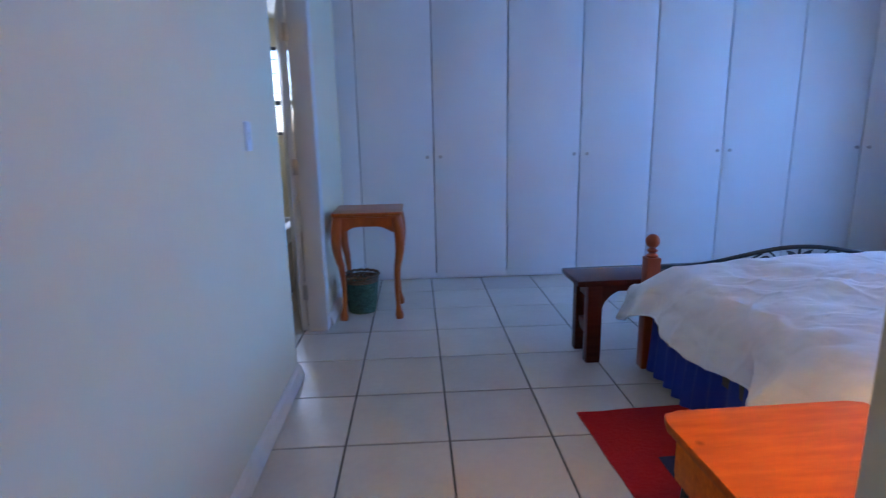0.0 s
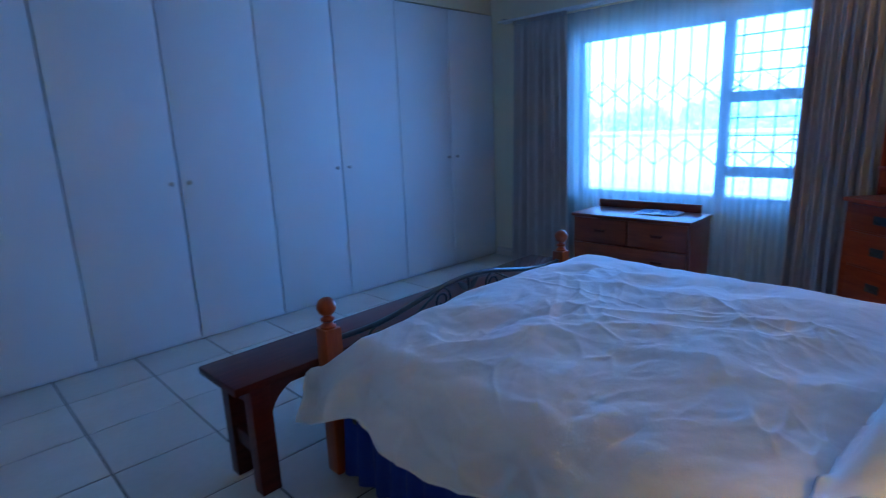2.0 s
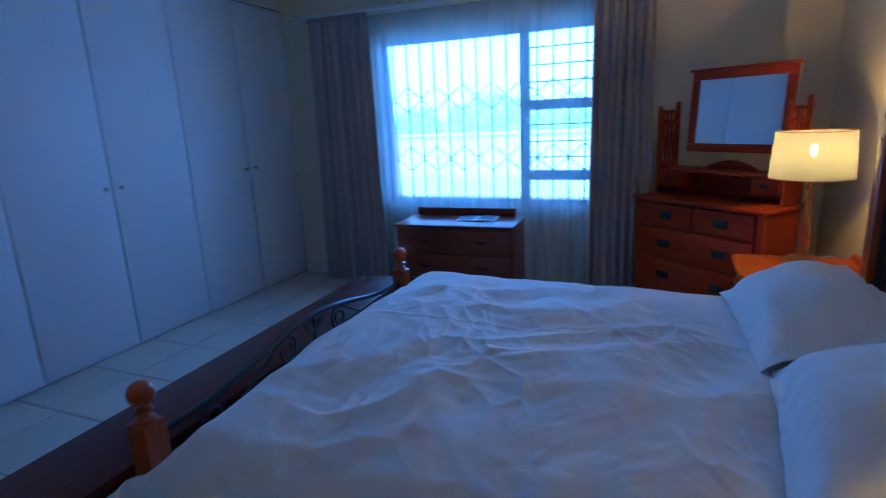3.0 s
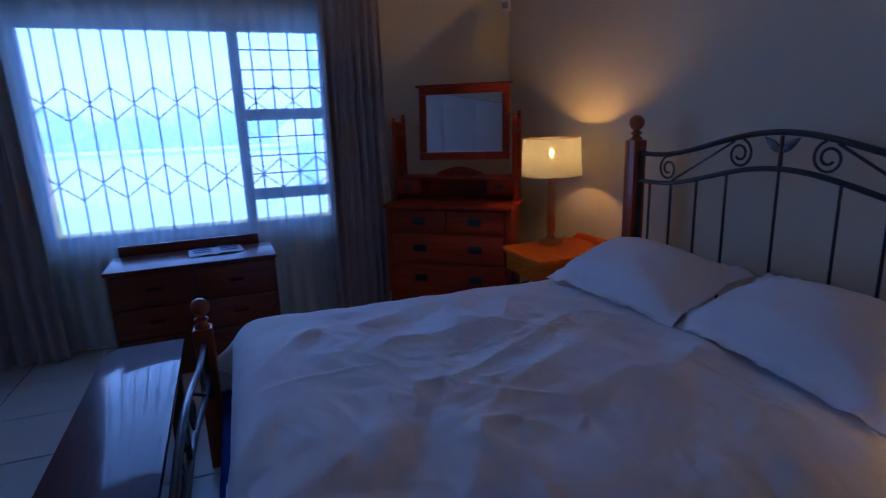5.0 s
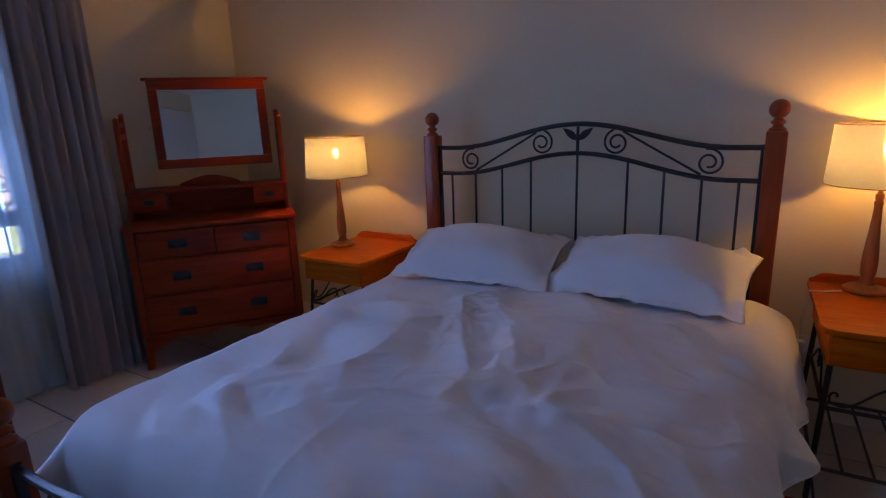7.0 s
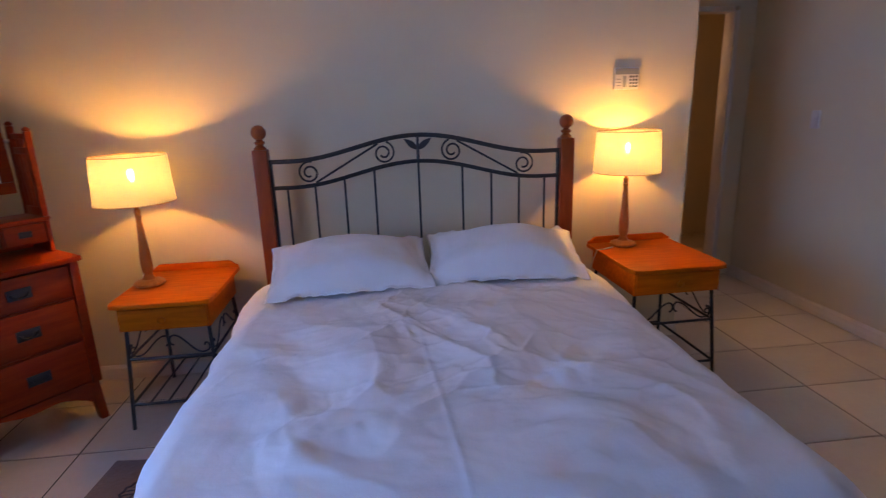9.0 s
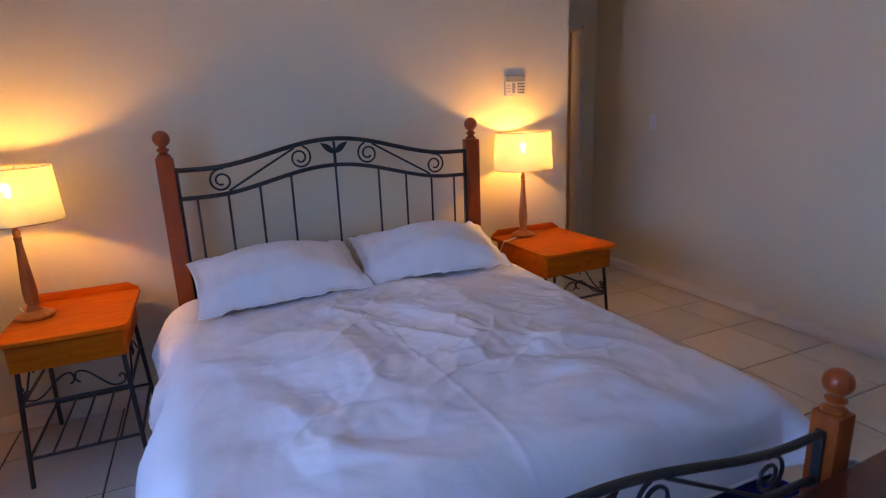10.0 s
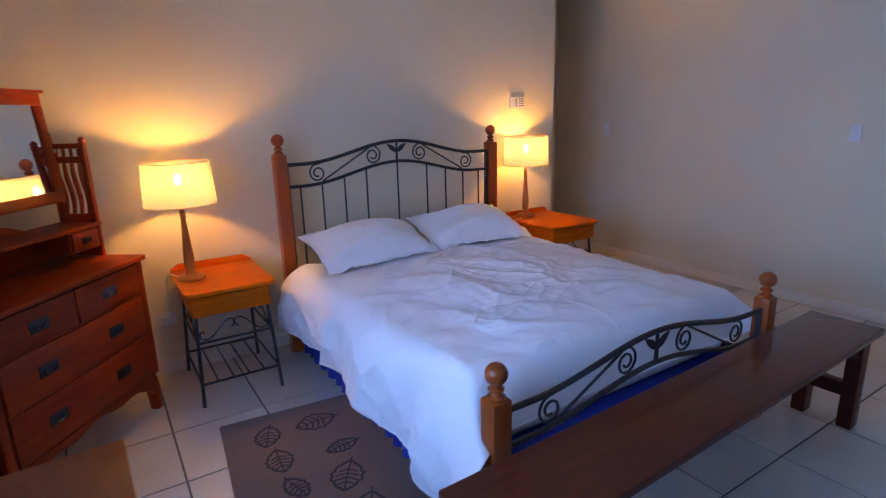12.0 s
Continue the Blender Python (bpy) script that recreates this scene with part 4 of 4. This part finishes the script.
        for k in range(4):
            yy = yb + 0.050 + k * 0.0385
            wave = [(xw, yy + 0.008 * math.sin(5.5 * s), 1.0435 + 0.241 * s) for s in [j / 16 for j in range(17)]]
            rad = [0.0085 + 0.003 * math.sin(math.pi * j / 16) for j in range(17)]
            part("slat", tube(wave, rad, 7), M_CHERRY, t, "wavy turned slat")
            part("short_slat", tube([(xw, yy, 1.3155), (xw, yy, 1.3515)], 0.008, 7), M_CHERRY, t)
    # swing mirror, leaning back a little
    tilt = Matrix.Translation((-0.055, yb + 0.09, 1.365)) @ Matrix.Rotation(radians(3), 4, "Z") @ Matrix.Rotation(radians(4), 4, "X")
    fw, z0, z1 = 0.315, -0.255, 0.235

    def tilted(bm):
        bmesh.ops.transform(bm, matrix=tilt, verts=bm.verts)
        return bm

    fr = part("mirror_frame", tilted(boxed((-fw, -0.012, z0), (fw, 0.012, z0 + 0.052), 0.004)), M_CHERRY, t, "red-brown mirror frame")
    part("frame_top", tilted(boxed((-fw, -0.012, z1 - 0.050), (fw, 0.012, z1), 0.004)), M_CHERRY, fr)
    for sx in (-1, 1):
        a, b = sorted((sx * fw, sx * (fw - 0.05)))
        part("frame_side", tilted(boxed((a, -0.012, z0 + 0.0525), (b, 0.012, z1 - 0.0505), 0.004)), M_CHERRY, fr)
        part("pivot", tilted(tube([(sx * (fw + 0.001), 0, -0.02), (sx * (fw + 0.02), 0, -0.02)], 0.009, 10)), M_STEEL, fr)
    part("cornice", tilted(boxed((-fw - 0.022, -0.022, z1 + 0.0005), (fw + 0.022, 0.022, z1 + 0.016), 0.005)), M_CHERRY, fr)
    part("looking_glass", tilted(boxed((-fw + 0.046, -0.006, z0 + 0.048), (fw - 0.046, 0.004, z1 - 0.046))), M_MIRROR, fr, "mirror glass", 0)
    crest_n = 16
    arch = [(-0.17, 1.0028), (0.17, 1.0028)] + [(0.17 * (1 - 2 * k / crest_n), 1.012 + 0.045 * math.sin(math.pi * k / crest_n)) for k in range(crest_n + 1)]
    part("arched_rail", prism(arch, yb + 0.03, yb + 0.045, "y", 0.002), M_CHERRY, t)
    return t


dressing_table()


# ---- chest of drawers before the window ----
def chest():
    t = thing("chest_of_drawers", 4.72, 3.335, 0, 92, "dark red-brown wooden chest of drawers before the window", "chest of drawers")
    # x to the north, y into the room (west)
    W, D, H = 0.435, 0.20, 0.655
    part("top", boxed((-W - 0.008, -D, H - 0.022), (W + 0.008, D + 0.012, H), 0.004), M_CHEST, t)
    part("back_rail", boxed((-W + 0.06, -D + 0.002, H + 0.0005), (W - 0.02, -D + 0.022, H + 0.062), 0.006), M_CHEST, t, "low back rail")
    part("carcass", boxed((-W, -D + 0.004, 0.06), (W, D - 0.02, H - 0.0225), 0.003), M_CHEST, t)
    part("plinth", boxed((-W + 0.01, -D + 0.02, 0.003), (W - 0.01, D - 0.035, 0.0595), 0.003), M_CHEST, t)
    for z0, z1 in ((0.085, 0.255), (0.263, 0.433), (0.441, 0.625)):
        spans = ((-W + 0.016, W - 0.016),) if z1 < 0.6 else ((-W + 0.016, -0.004), (0.004, W - 0.016))
        for x0, x1 in spans:
            d = part("drawer", boxed((x0, D - 0.0195, z0), (x1, D - 0.001, z1), 0.004), M_CHEST, t, "plain drawer front")
            for hx in ((x0 + x1) / 2,) if x1 - x0 < 0.5 else (x0 + 0.2, x1 - 0.2):
                g = prism([(hx - 0.045, (z0 + z1) / 2 + 0.010), (hx + 0.045, (z0 + z1) / 2 + 0.010), (hx + 0.035, (z0 + z1) / 2 - 0.008), (hx - 0.035, (z0 + z1) / 2 - 0.008)], D - 0.0008, D + 0.010, "y", 0.003)
                part("handle", g, M_DARKWOOD, d, "dark wooden grip")


chest()


def magazine(x, y, z, turn):
    t = thing("magazine", x, y, z, turn, "pale open magazine lying on the chest of drawers", "magazine")
    for sg in (-1, 1):
        def fn(u, v, sg=sg):
            a = u * 0.15
            return (sg * a, (v - 0.5) * 0.21, 0.003 + 0.010 * math.sin(math.pi * min(1, u * 1.2)) * (1 - u))
        part("page", sheet(fn, 10, 2, 0.002), M_PAPER, t)
        for k in range(3):
            part("picture", boxed((sg * 0.075 - 0.05, -0.08 + 0.055 * k, 0.0135), (sg * 0.075 + 0.05, -0.045 + 0.055 * k, 0.0142), 0), M_INK, t)


magazine(4.78, 3.22, 0.656, 96)


# ---- bench at the foot of the bed ----
def bench():
    t = thing("bench", 2.71, 3.462, 0, 1.6, "long dark polished wooden bench at the foot of the bed", "bench")
    L, D, H = 1.115, 0.152, 0.478
    part("top", boxed((-L, -D, H - 0.032), (L, D, H), 0.006), M_DARKWOOD, t, "dark polished plank top")
    for sx in (-1, 1):
        x = sx * (L - 0.105)
        for sy in (-1, 1):
            y = sy * 0.098
            part("leg", boxed((x - 0.040, y - 0.030, 0.003), (x + 0.040, y + 0.030, H - 0.0325), 0.004), M_DARKWOOD, t)
        part("end_rail", boxed((x - 0.026, -0.0675, H - 0.115), (x + 0.026, 0.0675, H - 0.033), 0.003), M_DARKWOOD, t)
        part("stretcher", boxed((x - 0.024, -0.0675, 0.15), (x + 0.024, 0.0675, 0.215), 0.003), M_DARKWOOD, t)
        n = 10
        for y in (-0.098, 0.098):
            br = [(x - sx * 0.041, H - 0.033), (x - sx * 0.21, H - 0.033)] + [(x - sx * (0.041 + 0.167 * (1 - math.sin(math.pi / 2 * k / n))), H - 0.033 - 0.025 - 0.14 * (1 - math.cos(math.pi / 2 * k / n))) for k in range(n + 1)]
            part("bracket", prism(br, y - 0.014, y + 0.014, "y", 0.002), M_DARKWOOD, t, "curved bracket")
    for y in (-0.098, 0.098):
        part("long_rail", boxed((-L + 0.14, y - 0.010, H - 0.075), (L - 0.14, y + 0.010, H - 0.033), 0.002), M_DARKWOOD, t)


bench()


# ---- side table with basket by the cupboards ----
def side_table():
    t = thing("side_table", 0.43, 4.325, 0, 0, "small honey-brown side table with cabriole legs, by the cupboards", "side table")
    w, d, H = 0.235, 0.215, 0.752
    n = 5
    out = []
    for cx, cy, a0 in ((w - 0.02, d - 0.02, 0), (-w + 0.02, d - 0.02, 90), (-w + 0.02, -d + 0.02, 180), (w - 0.02, -d + 0.02, 270)):
        out += [(cx + 0.02 * math.cos(radians(a0 + 90 * k / n)), cy + 0.02 * math.sin(radians(a0 + 90 * k / n))) for k in range(n + 1)]
    part("tabletop", prism(out, H - 0.022, H, "z", 0.006), M_STOOL, t)
    part("top_moulding", boxed((-w + 0.012, -d + 0.012, H - 0.034), (w - 0.012, d - 0.012, H - 0.0225), 0.004), M_STOOL, t)
    for sx, sy in ((0, 1), (0, -1), (1, 0), (-1, 0)):
        lo = (-w + 0.05, sy * (d - 0.028) - 0.008) if sy else (sx * (w - 0.028) - 0.008, -d + 0.05)
        hi = (w - 0.05, sy * (d - 0.028) + 0.008) if sy else (sx * (w - 0.028) + 0.008, d - 0.05)
        m = 20
        a, b = (lo[0], hi[0]) if sy else (lo[1], hi[1])
        shape = [(a, H - 0.035), (b, H - 0.035)] + [(b + (a - b) * k / m, H - 0.095 - 0.045 * abs(math.cos(math.pi * k / m)) ** 6) for k in range(m + 1)]
        if sy:
            part("apron", prism(shape, lo[1], hi[1], "y", 0.002), M_STOOL, t)
        else:
            part("apron", prism(shape, lo[0], hi[0], "x", 0.002), M_STOOL, t)
    for sx in (-1, 1):
        for sy in (-1, 1):
            pts, rad = [], []
            for k in range(25):
                s = k / 24
                z = (H - 0.036) * (1 - s) + 0.003 * s
                bow = 0.020 * math.sin(math.pi * min(1, s * 2.2)) - 0.022 * math.sin(math.pi * max(0, (s - 0.42) / 0.58)) * 0.6
                pts.append((sx * (w - 0.042 + bow), sy * (d - 0.042 + bow), z))
                r = 0.036 - 0.020 * smoothstep(0.1, 0.75, s) + 0.014 * smoothstep(0.88, 0.97, s) - 0.006 * smoothstep(0.97, 1, s)
                rad.append(r)
            part("leg", tube(pts, rad, 12), M_STOOL, t, "cabriole leg with a pad foot")


side_table()


def basket():
    t = thing("waste_basket", 0.345, 4.36, 0, 0, "green wicker waste basket with a brown rim, under the side table", "waste basket")
    H, r0, r1, n = 0.275, 0.092, 0.122, 26
    rows = 22
    for k in range(rows):
        z = 0.008 + (H - 0.03) * k / (rows - 1)
        r = r0 + (r1 - r0) * z / H
        ring = [((r + 0.0035 * (1 if (i + k) % 2 else -1)) * math.cos(2 * math.pi * i / (2 * n)), (r + 0.0035 * (1 if (i + k) % 2 else -1)) * math.sin(2 * math.pi * i / (2 * n)), z) for i in range(2 * n + 1)]
        part("weave", tube(ring, 0.0062, 5), M_GREENWICKER if k < rows - 3 else M_BROWNWICKER, t)
    for i in range(n):
        a = 2 * math.pi * i / n
        part("stake", tube([(r0 * math.cos(a), r0 * math.sin(a), 0.004), (r1 * math.cos(a), r1 * math.sin(a), H)], 0.0035, 5), M_GREENWICKER, t)
    rim = []
    for i in range(97):
        a = 2 * math.pi * i / 96
        rim.append(((r1 + 0.004 + 0.004 * math.cos(16 * a)) * math.cos(a), (r1 + 0.004 + 0.004 * math.cos(16 * a)) * math.sin(a), H + 0.005 * math.sin(16 * a)))
    part("rim", tube(rim, 0.009, 7), M_BROWNWICKER, t, "plaited brown rim")
    part("bottom", lathe([(0.0001, 0.003), (r0, 0.003), (r0, 0.010), (0.0001, 0.010)], seg=24), M_GREENWICKER, t)


basket()


# ---- rugs ----
def red_rug():
    t = thing("red_rug", 1.80, 2.235, 0.0005, 3.0, "red wool rug with a navy field, half under the bed", "rug")
    w, d = 0.31, 0.57
    def cloth_piece(x0, x1, y0, y1, z):
        def fn(u, v):
            x, y = x0 + (x1 - x0) * u, y0 + (y1 - y0) * v
            e = 0.006 * noise.noise((x * 7, y * 7, 2))
            return (x + e, y + e, z + 0.003 + 0.003 * noise.noise((x * 5, y * 5, 0)))
        bm = sheet(fn, 24, 24, 0.004)
        return bm
    part("border", cloth_piece(-w, w, -d, d, 0.0), M_RED, t)
    part("field", cloth_piece(-0.12, w - 0.02, -d + 0.2, 0.18, 0.0075), M_NAVY, t, "navy field")


red_rug()


def leaf_mat():
    t = thing("brown_mat", 3.857, 2.46, 0.0005, -5.5, "brown flat mat printed with dark leaves, beside the bed", "mat")
    w, d = 0.355, 0.60
    part("mat", boxed((-w, -d, 0), (w, d, 0.007), 0.003), M_BROWN, t)
    k = 0
    for gx, gy in ((0.162, -0.392), (-0.071, -0.41), (-0.127, -0.152), (0.148, -0.175), (-0.083, 0.064), (0.122, 0.038), (0.14, 0.27), (-0.10, 0.30), (0.10, 0.48), (-0.14, 0.49)):
        k += 1
        a = radians((37 * k * k + 60) % 180 - 20)
        ln, br = 0.155 + 0.02 * (k % 3), 0.042 + 0.012 * (k % 3)
        ca, sa = math.cos(a), math.sin(a)
        put = lambda u, v: (gx + (u - 0.5) * ln * ca - v * sa, gy + (u - 0.5) * ln * sa + v * ca, 0.0078)
        for sg in (-1, 1):
            pts = [put(i / 14, sg * br * math.sin(math.pi * i / 14) ** 0.8 * (1 + 0.12 * math.sin(i * 2.3))) for i in range(15)]
            part("leaf_outline", tube(pts, 0.0068, 5, None, 0.3), M_MATLEAF, t)
            for i in (4, 6, 8, 10):
                u = i / 14
                part("leaf_vein", tube([put(u, 0), put(u + 0.1, sg * br * 0.75 * math.sin(math.pi * u))], 0.0050, 4, None, 0.3), M_MATLEAF, t)
        part("leaf_midrib", tube([put(-0.14, 0.004), put(0.5, 0), put(0.97, 0)], 0.0042, 5, None, 0.3), M_MATLEAF, t)


leaf_mat()


# ---- curtains ----
def curtain(y0, y1, x, z0, z1, folds, depth, flare=0.0, seed=0.0):
    """The surface of a hanging cloth in folds."""
    def fn(u, v):
        y = y0 + (y1 - y0) * u
        y += flare * (u - 0.5) * v
        ph = u * folds * 2 * math.pi + 1.4 * noise.noise((u * 4, v * 0.7, seed))
        amp = depth * (0.45 + 0.55 * smoothstep(0, 0.25, v)) * (0.75 + 0.5 * noise.noise((u * 6, 0.3 * v, seed + 4)))
        return (x + amp * math.sin(ph) + 0.012 * noise.noise((u * 3, v * 2, seed + 9)), y, z1 + (z0 - z1) * v)
    return fn


def drape(label, y0, y1, seed, flare):
    t = thing("curtain", 0, 0, 0, 0, label, "curtain", "window curtains")
    part("drop", sheet(curtain(y0, y1, 5.055, 0.015, 2.19, 7, 0.038, flare, seed), 150, 26, 0.002), M_CURTAIN, t, smooth=80)
    part("heading", sheet(lambda u, v: (5.055 + 0.020 * math.sin(u * 80), y0 + (y1 - y0) * u, 2.192 + 0.035 * v), 90, 2, 0.002), M_CURTAIN, t, smooth=80)


drape("grey-brown full-length curtain drawn back beside the cupboards", 4.19, 4.74, 2.0, 0.10)
drape("grey-brown full-length curtain drawn back beside the dressing table", 2.06, 2.45, 7.0, 0.04)
sheer = part("sheer_curtain", sheet(curtain(2.12, 4.72, 5.135, 0.03, 2.215, 27, 0.016, 0.0, 12.0), 420, 10), M_COOLSHEER, None, smooth=80)
tagged(sheer, "white sheer net curtain across the window, tinted blue for cool daylight", "net curtain")
track = thing("curtain_track", 0, 0, 0, 0, "white double curtain track above the window", "curtain track")
part("rail", boxed((5.042, 1.92, 2.232), (5.068, 4.92, 2.250), 0.003), M_WHITEPL, track)
part("rail", boxed((5.123, 1.92, 2.232), (5.147, 4.92, 2.250), 0.003), M_WHITEPL, track)
for yy in (1.98, 3.0, 3.9, 4.86):
    part("bracket", boxed((5.042, yy - 0.012, 2.2505), (EX, yy + 0.012, 2.262), 0.002), M_STEEL, track)


# ---- small fittings on the walls ----
def keypad():
    t = thing("alarm_keypad", 1.575, SY, 1.548, 0, "white alarm keypad with grey display on the wall", "alarm keypad")
    t.scale = (0.76, 0.6, 0.78)
    part("housing", boxed((-0.095, 0.0005, -0.075), (0.095, 0.028, 0.075), 0.008), M_WHITEPL, t)
    part("display", boxed((-0.088, 0.0282, 0.028), (0.088, 0.031, 0.070), 0.002), M_GREYPL, t, "grey display cover")
    for r in range(4):
        for c in range(3):
            x, z = -0.072 + c * 0.022, 0.012 - r * 0.022
            part("key", boxed((x - 0.0075, 0.0282, z - 0.0065), (x + 0.0075, 0.032, z + 0.0065), 0.002), M_DARKPL, t)
    part("label_strip", boxed((0.005, 0.0282, -0.058), (0.030, 0.0295, 0.018), 0.001), M_GREYPL, t)
    for k in range(3):
        part("print_bar", boxed((0.045, 0.0282, -0.05 + 0.022 * k), (0.080, 0.029, -0.044 + 0.022 * k), 0), M_GREYPL, t)


keypad()


def switch(y, z, wide, tall, rockers, label):
    t = thing("light_switch", WX, y, z, 0, label, "light switch", "light switches")
    part("plate", boxed((0.0005, -wide / 2, -tall / 2), (0.008, wide / 2, tall / 2), 0.003), M_WHITEPL, t)
    for k in range(rockers):
        yy = (k - (rockers - 1) / 2) * 0.026
        part("rocker", boxed((0.0082, yy - 0.009, -0.016), (0.0125, yy + 0.009, 0.016), 0.002), M_WHITEPL, t)


switch(2.79, 1.265, 0.072, 0.115, 1, "white light switch on the plain wall")
switch(0.66, 1.27, 0.072, 0.115, 1, "white light switch in the entrance passage")
sensor = thing("motion_sensor", 5.185, SY + 0.05, 2.20, 45, "small white alarm sensor high in the corner", "alarm sensor")
part("housing", boxed((-0.032, -0.02, -0.055), (0.032, 0.025, 0.055), 0.012), M_WHITEPL, sensor)
part("lens", boxed((-0.022, 0.0252, -0.035), (0.022, 0.030, 0.01), 0.002), M_GREYPL, sensor)

# ---- floor slab ----
floor_slab = tagged(part("floor", boxed((-2.9, -1.5, -0.12), (5.3, 7.75, -0.004)), M_GROUT, smooth=0), "cream ceramic tiled floor with dark grout", "floor", kind="structure")

# ---- outside ----
tagged(part("ground", boxed((5.35, -150, -0.35), (400, 160, -0.15)), M_LAWN, smooth=0), "green lawn of the garden in sunlight", "lawn", kind="structure")
tagged(part("paving", boxed((5.35, -6, -0.149), (7.6, 14, -0.12)), M_PAVING, smooth=0), "pale paving along the outside of the house", "paving", kind="structure")
garden_wall = thing("garden_wall", 15.0, 4.0, -0.15, 0, "pale plastered garden wall with a coping", "garden wall", kind="structure")
part("wall", boxed((-0.1, -24, 0.002), (0.1, 26, 1.05)), M_GARDENWALL, garden_wall, smooth=0)
part("coping", boxed((-0.14, -24, 1.0505), (0.14, 26, 1.12), 0.01), M_PAVING, garden_wall)


def leaf_cluster(bm, centre, size, rnd, count):
    for _ in range(count):
        v = Vector((rnd.gauss(0, 1), rnd.gauss(0, 1), rnd.gauss(0, 1))).normalized() * size * rnd.uniform(0.45, 1.05)
        p = Vector(centre) + Vector((v.x, v.y, v.z * 0.75))
        a, b = Vector((rnd.gauss(0, 1), rnd.gauss(0, 1), rnd.gauss(0, 1))).normalized(), Vector((rnd.gauss(0, 1), rnd.gauss(0, 1), rnd.gauss(0, 1))).normalized()
        b = a.cross(b).normalized()
        s = rnd.uniform(0.14, 0.28)
        bm.faces.new([bm.verts.new(p + a * s * i + b * s * 0.5 * j) for i, j in ((-1, 0), (0, 1), (1, 0), (0, -1))])


def garden_tree(x, y, h, spread, seed):
    rnd = random.Random(seed)
    t = thing("garden_tree", x, y, -0.15, 0, "leafy green garden tree in sunlight beyond the wall, paled for haze", "tree", "garden trees")
    trunk = tube([(0, 0, 0.002), (0.05, 0.03, h * 0.3), (-0.03, 0.08, h * 0.55)], [0.14, 0.10, 0.07], 10)
    for k in range(5):
        a = k * 1.26 + rnd.random()
        tube([(0, 0.05, h * (0.35 + 0.04 * k)), (spread * 0.3 * math.cos(a), spread * 0.3 * math.sin(a), h * (0.55 + 0.03 * k)), (spread * 0.6 * math.cos(a), spread * 0.6 * math.sin(a), h * (0.72 + 0.03 * k))], [0.06, 0.04, 0.015], 7, trunk)
    part("trunk", trunk, M_BARK, t)
    crown = bmesh.new()
    for k in range(26):
        a, rr = rnd.uniform(0, 6.28), spread * math.sqrt(rnd.random()) * 0.75
        leaf_cluster(crown, (rr * math.cos(a), rr * math.sin(a), h * rnd.uniform(0.12, 0.9)), spread * rnd.uniform(0.22, 0.36), rnd, 110)
    part("crown", crown, M_HAZYLEAF, t, smooth=0)


for k in range(13):
    garden_tree(44 + 5 * math.sin(k * 2.3), 2 + 5.2 * k + 1.2 * math.sin(k * 1.7), 2.5 + 0.7 * math.sin(k * 2.9), 4.0, k + 3)


def hillside(u, v):
    y, x = -120 + 300 * u, 60 + 60 * v
    return (x, y, -1 + (9 + 4 * noise.noise((u * 6, 0, 1)) + 2 * noise.noise((u * 20, v * 3, 4))) * smoothstep(0, 1, v) * 1.6)


# far hill; its haze is only surface colour
tagged(part("backdrop", sheet(hillside, 90, 10), M_HAZE, None), "distant hillside with haze in its blue-grey colour", "hill", kind="structure")


def rubble_wall():
    """A rough stone bank beyond the lawn, its stones proud of each other."""
    bank = thing("stone_bank", 13.0, -4.0, -0.15, 0, "tall rough stone bank at the edge of the lawn", "stone wall", kind="structure")
    part("core", boxed((0.1, -9, 0.002), (1.2, 5.4, 4.2)), M_STONE, bank, smooth=0)
    rnd = random.Random(5)
    me = bpy.data.meshes.new("stone")
    bm = boxed((-0.12, -0.24, -0.14), (0.12, 0.24, 0.14), 0.05)
    bm.to_mesh(me)
    bm.free()
    me.materials.append(M_STONE)
    for row in range(13):
        for k in range(19):
            ob = new("stone", me)
            ob.parent = bank
            ob.location = (0.08 + rnd.uniform(-0.05, 0.05), -4.0 + k * 0.50 + (row % 2) * 0.25 + rnd.uniform(-0.04, 0.04), 0.16 + row * 0.305)
            ob.rotation_euler = (rnd.uniform(-0.1, 0.1), rnd.uniform(-0.15, 0.15), rnd.uniform(-0.2, 0.2))
            ob.scale = (1, rnd.uniform(0.85, 1.05), rnd.uniform(0.9, 1.1))


rubble_wall()

# ---- floor tiles ----
def tiles():
    bm = boxed((-TILE / 2 + 0.004, -TILE / 2 + 0.004, -0.009), (TILE / 2 - 0.004, TILE / 2 - 0.004, 0.0), 0.0)
    bmesh.ops.bevel(bm, geom=[e for e in bm.edges if all(v.co.z > -0.001 for v in e.verts)], offset=0.002, segments=1, affect="EDGES")
    me = bpy.data.meshes.new("tile")
    bm.to_mesh(me)
    bm.free()
    me.materials.append(M_TILE)
    for i in range(-3, 13):
        for j in range(-4, 14):
            x, y = (i + 0.5) * TILE, (j + 0.5) * TILE
            if x > 5.3 or y > 5.3 or (x > 1.4 and y < 0.8) or (y > 5.1 and x > 0.2):
                continue
            if x < 0 and 0 < y < 2.2:
                continue
            ob = new("tile", me)
            ob.parent = floor_slab
            ob.location = (x, y, 0)
            ob.rotation_euler = (0, 0, math.pi / 2 * ((i * 7 + j * 3) % 4))


tiles()
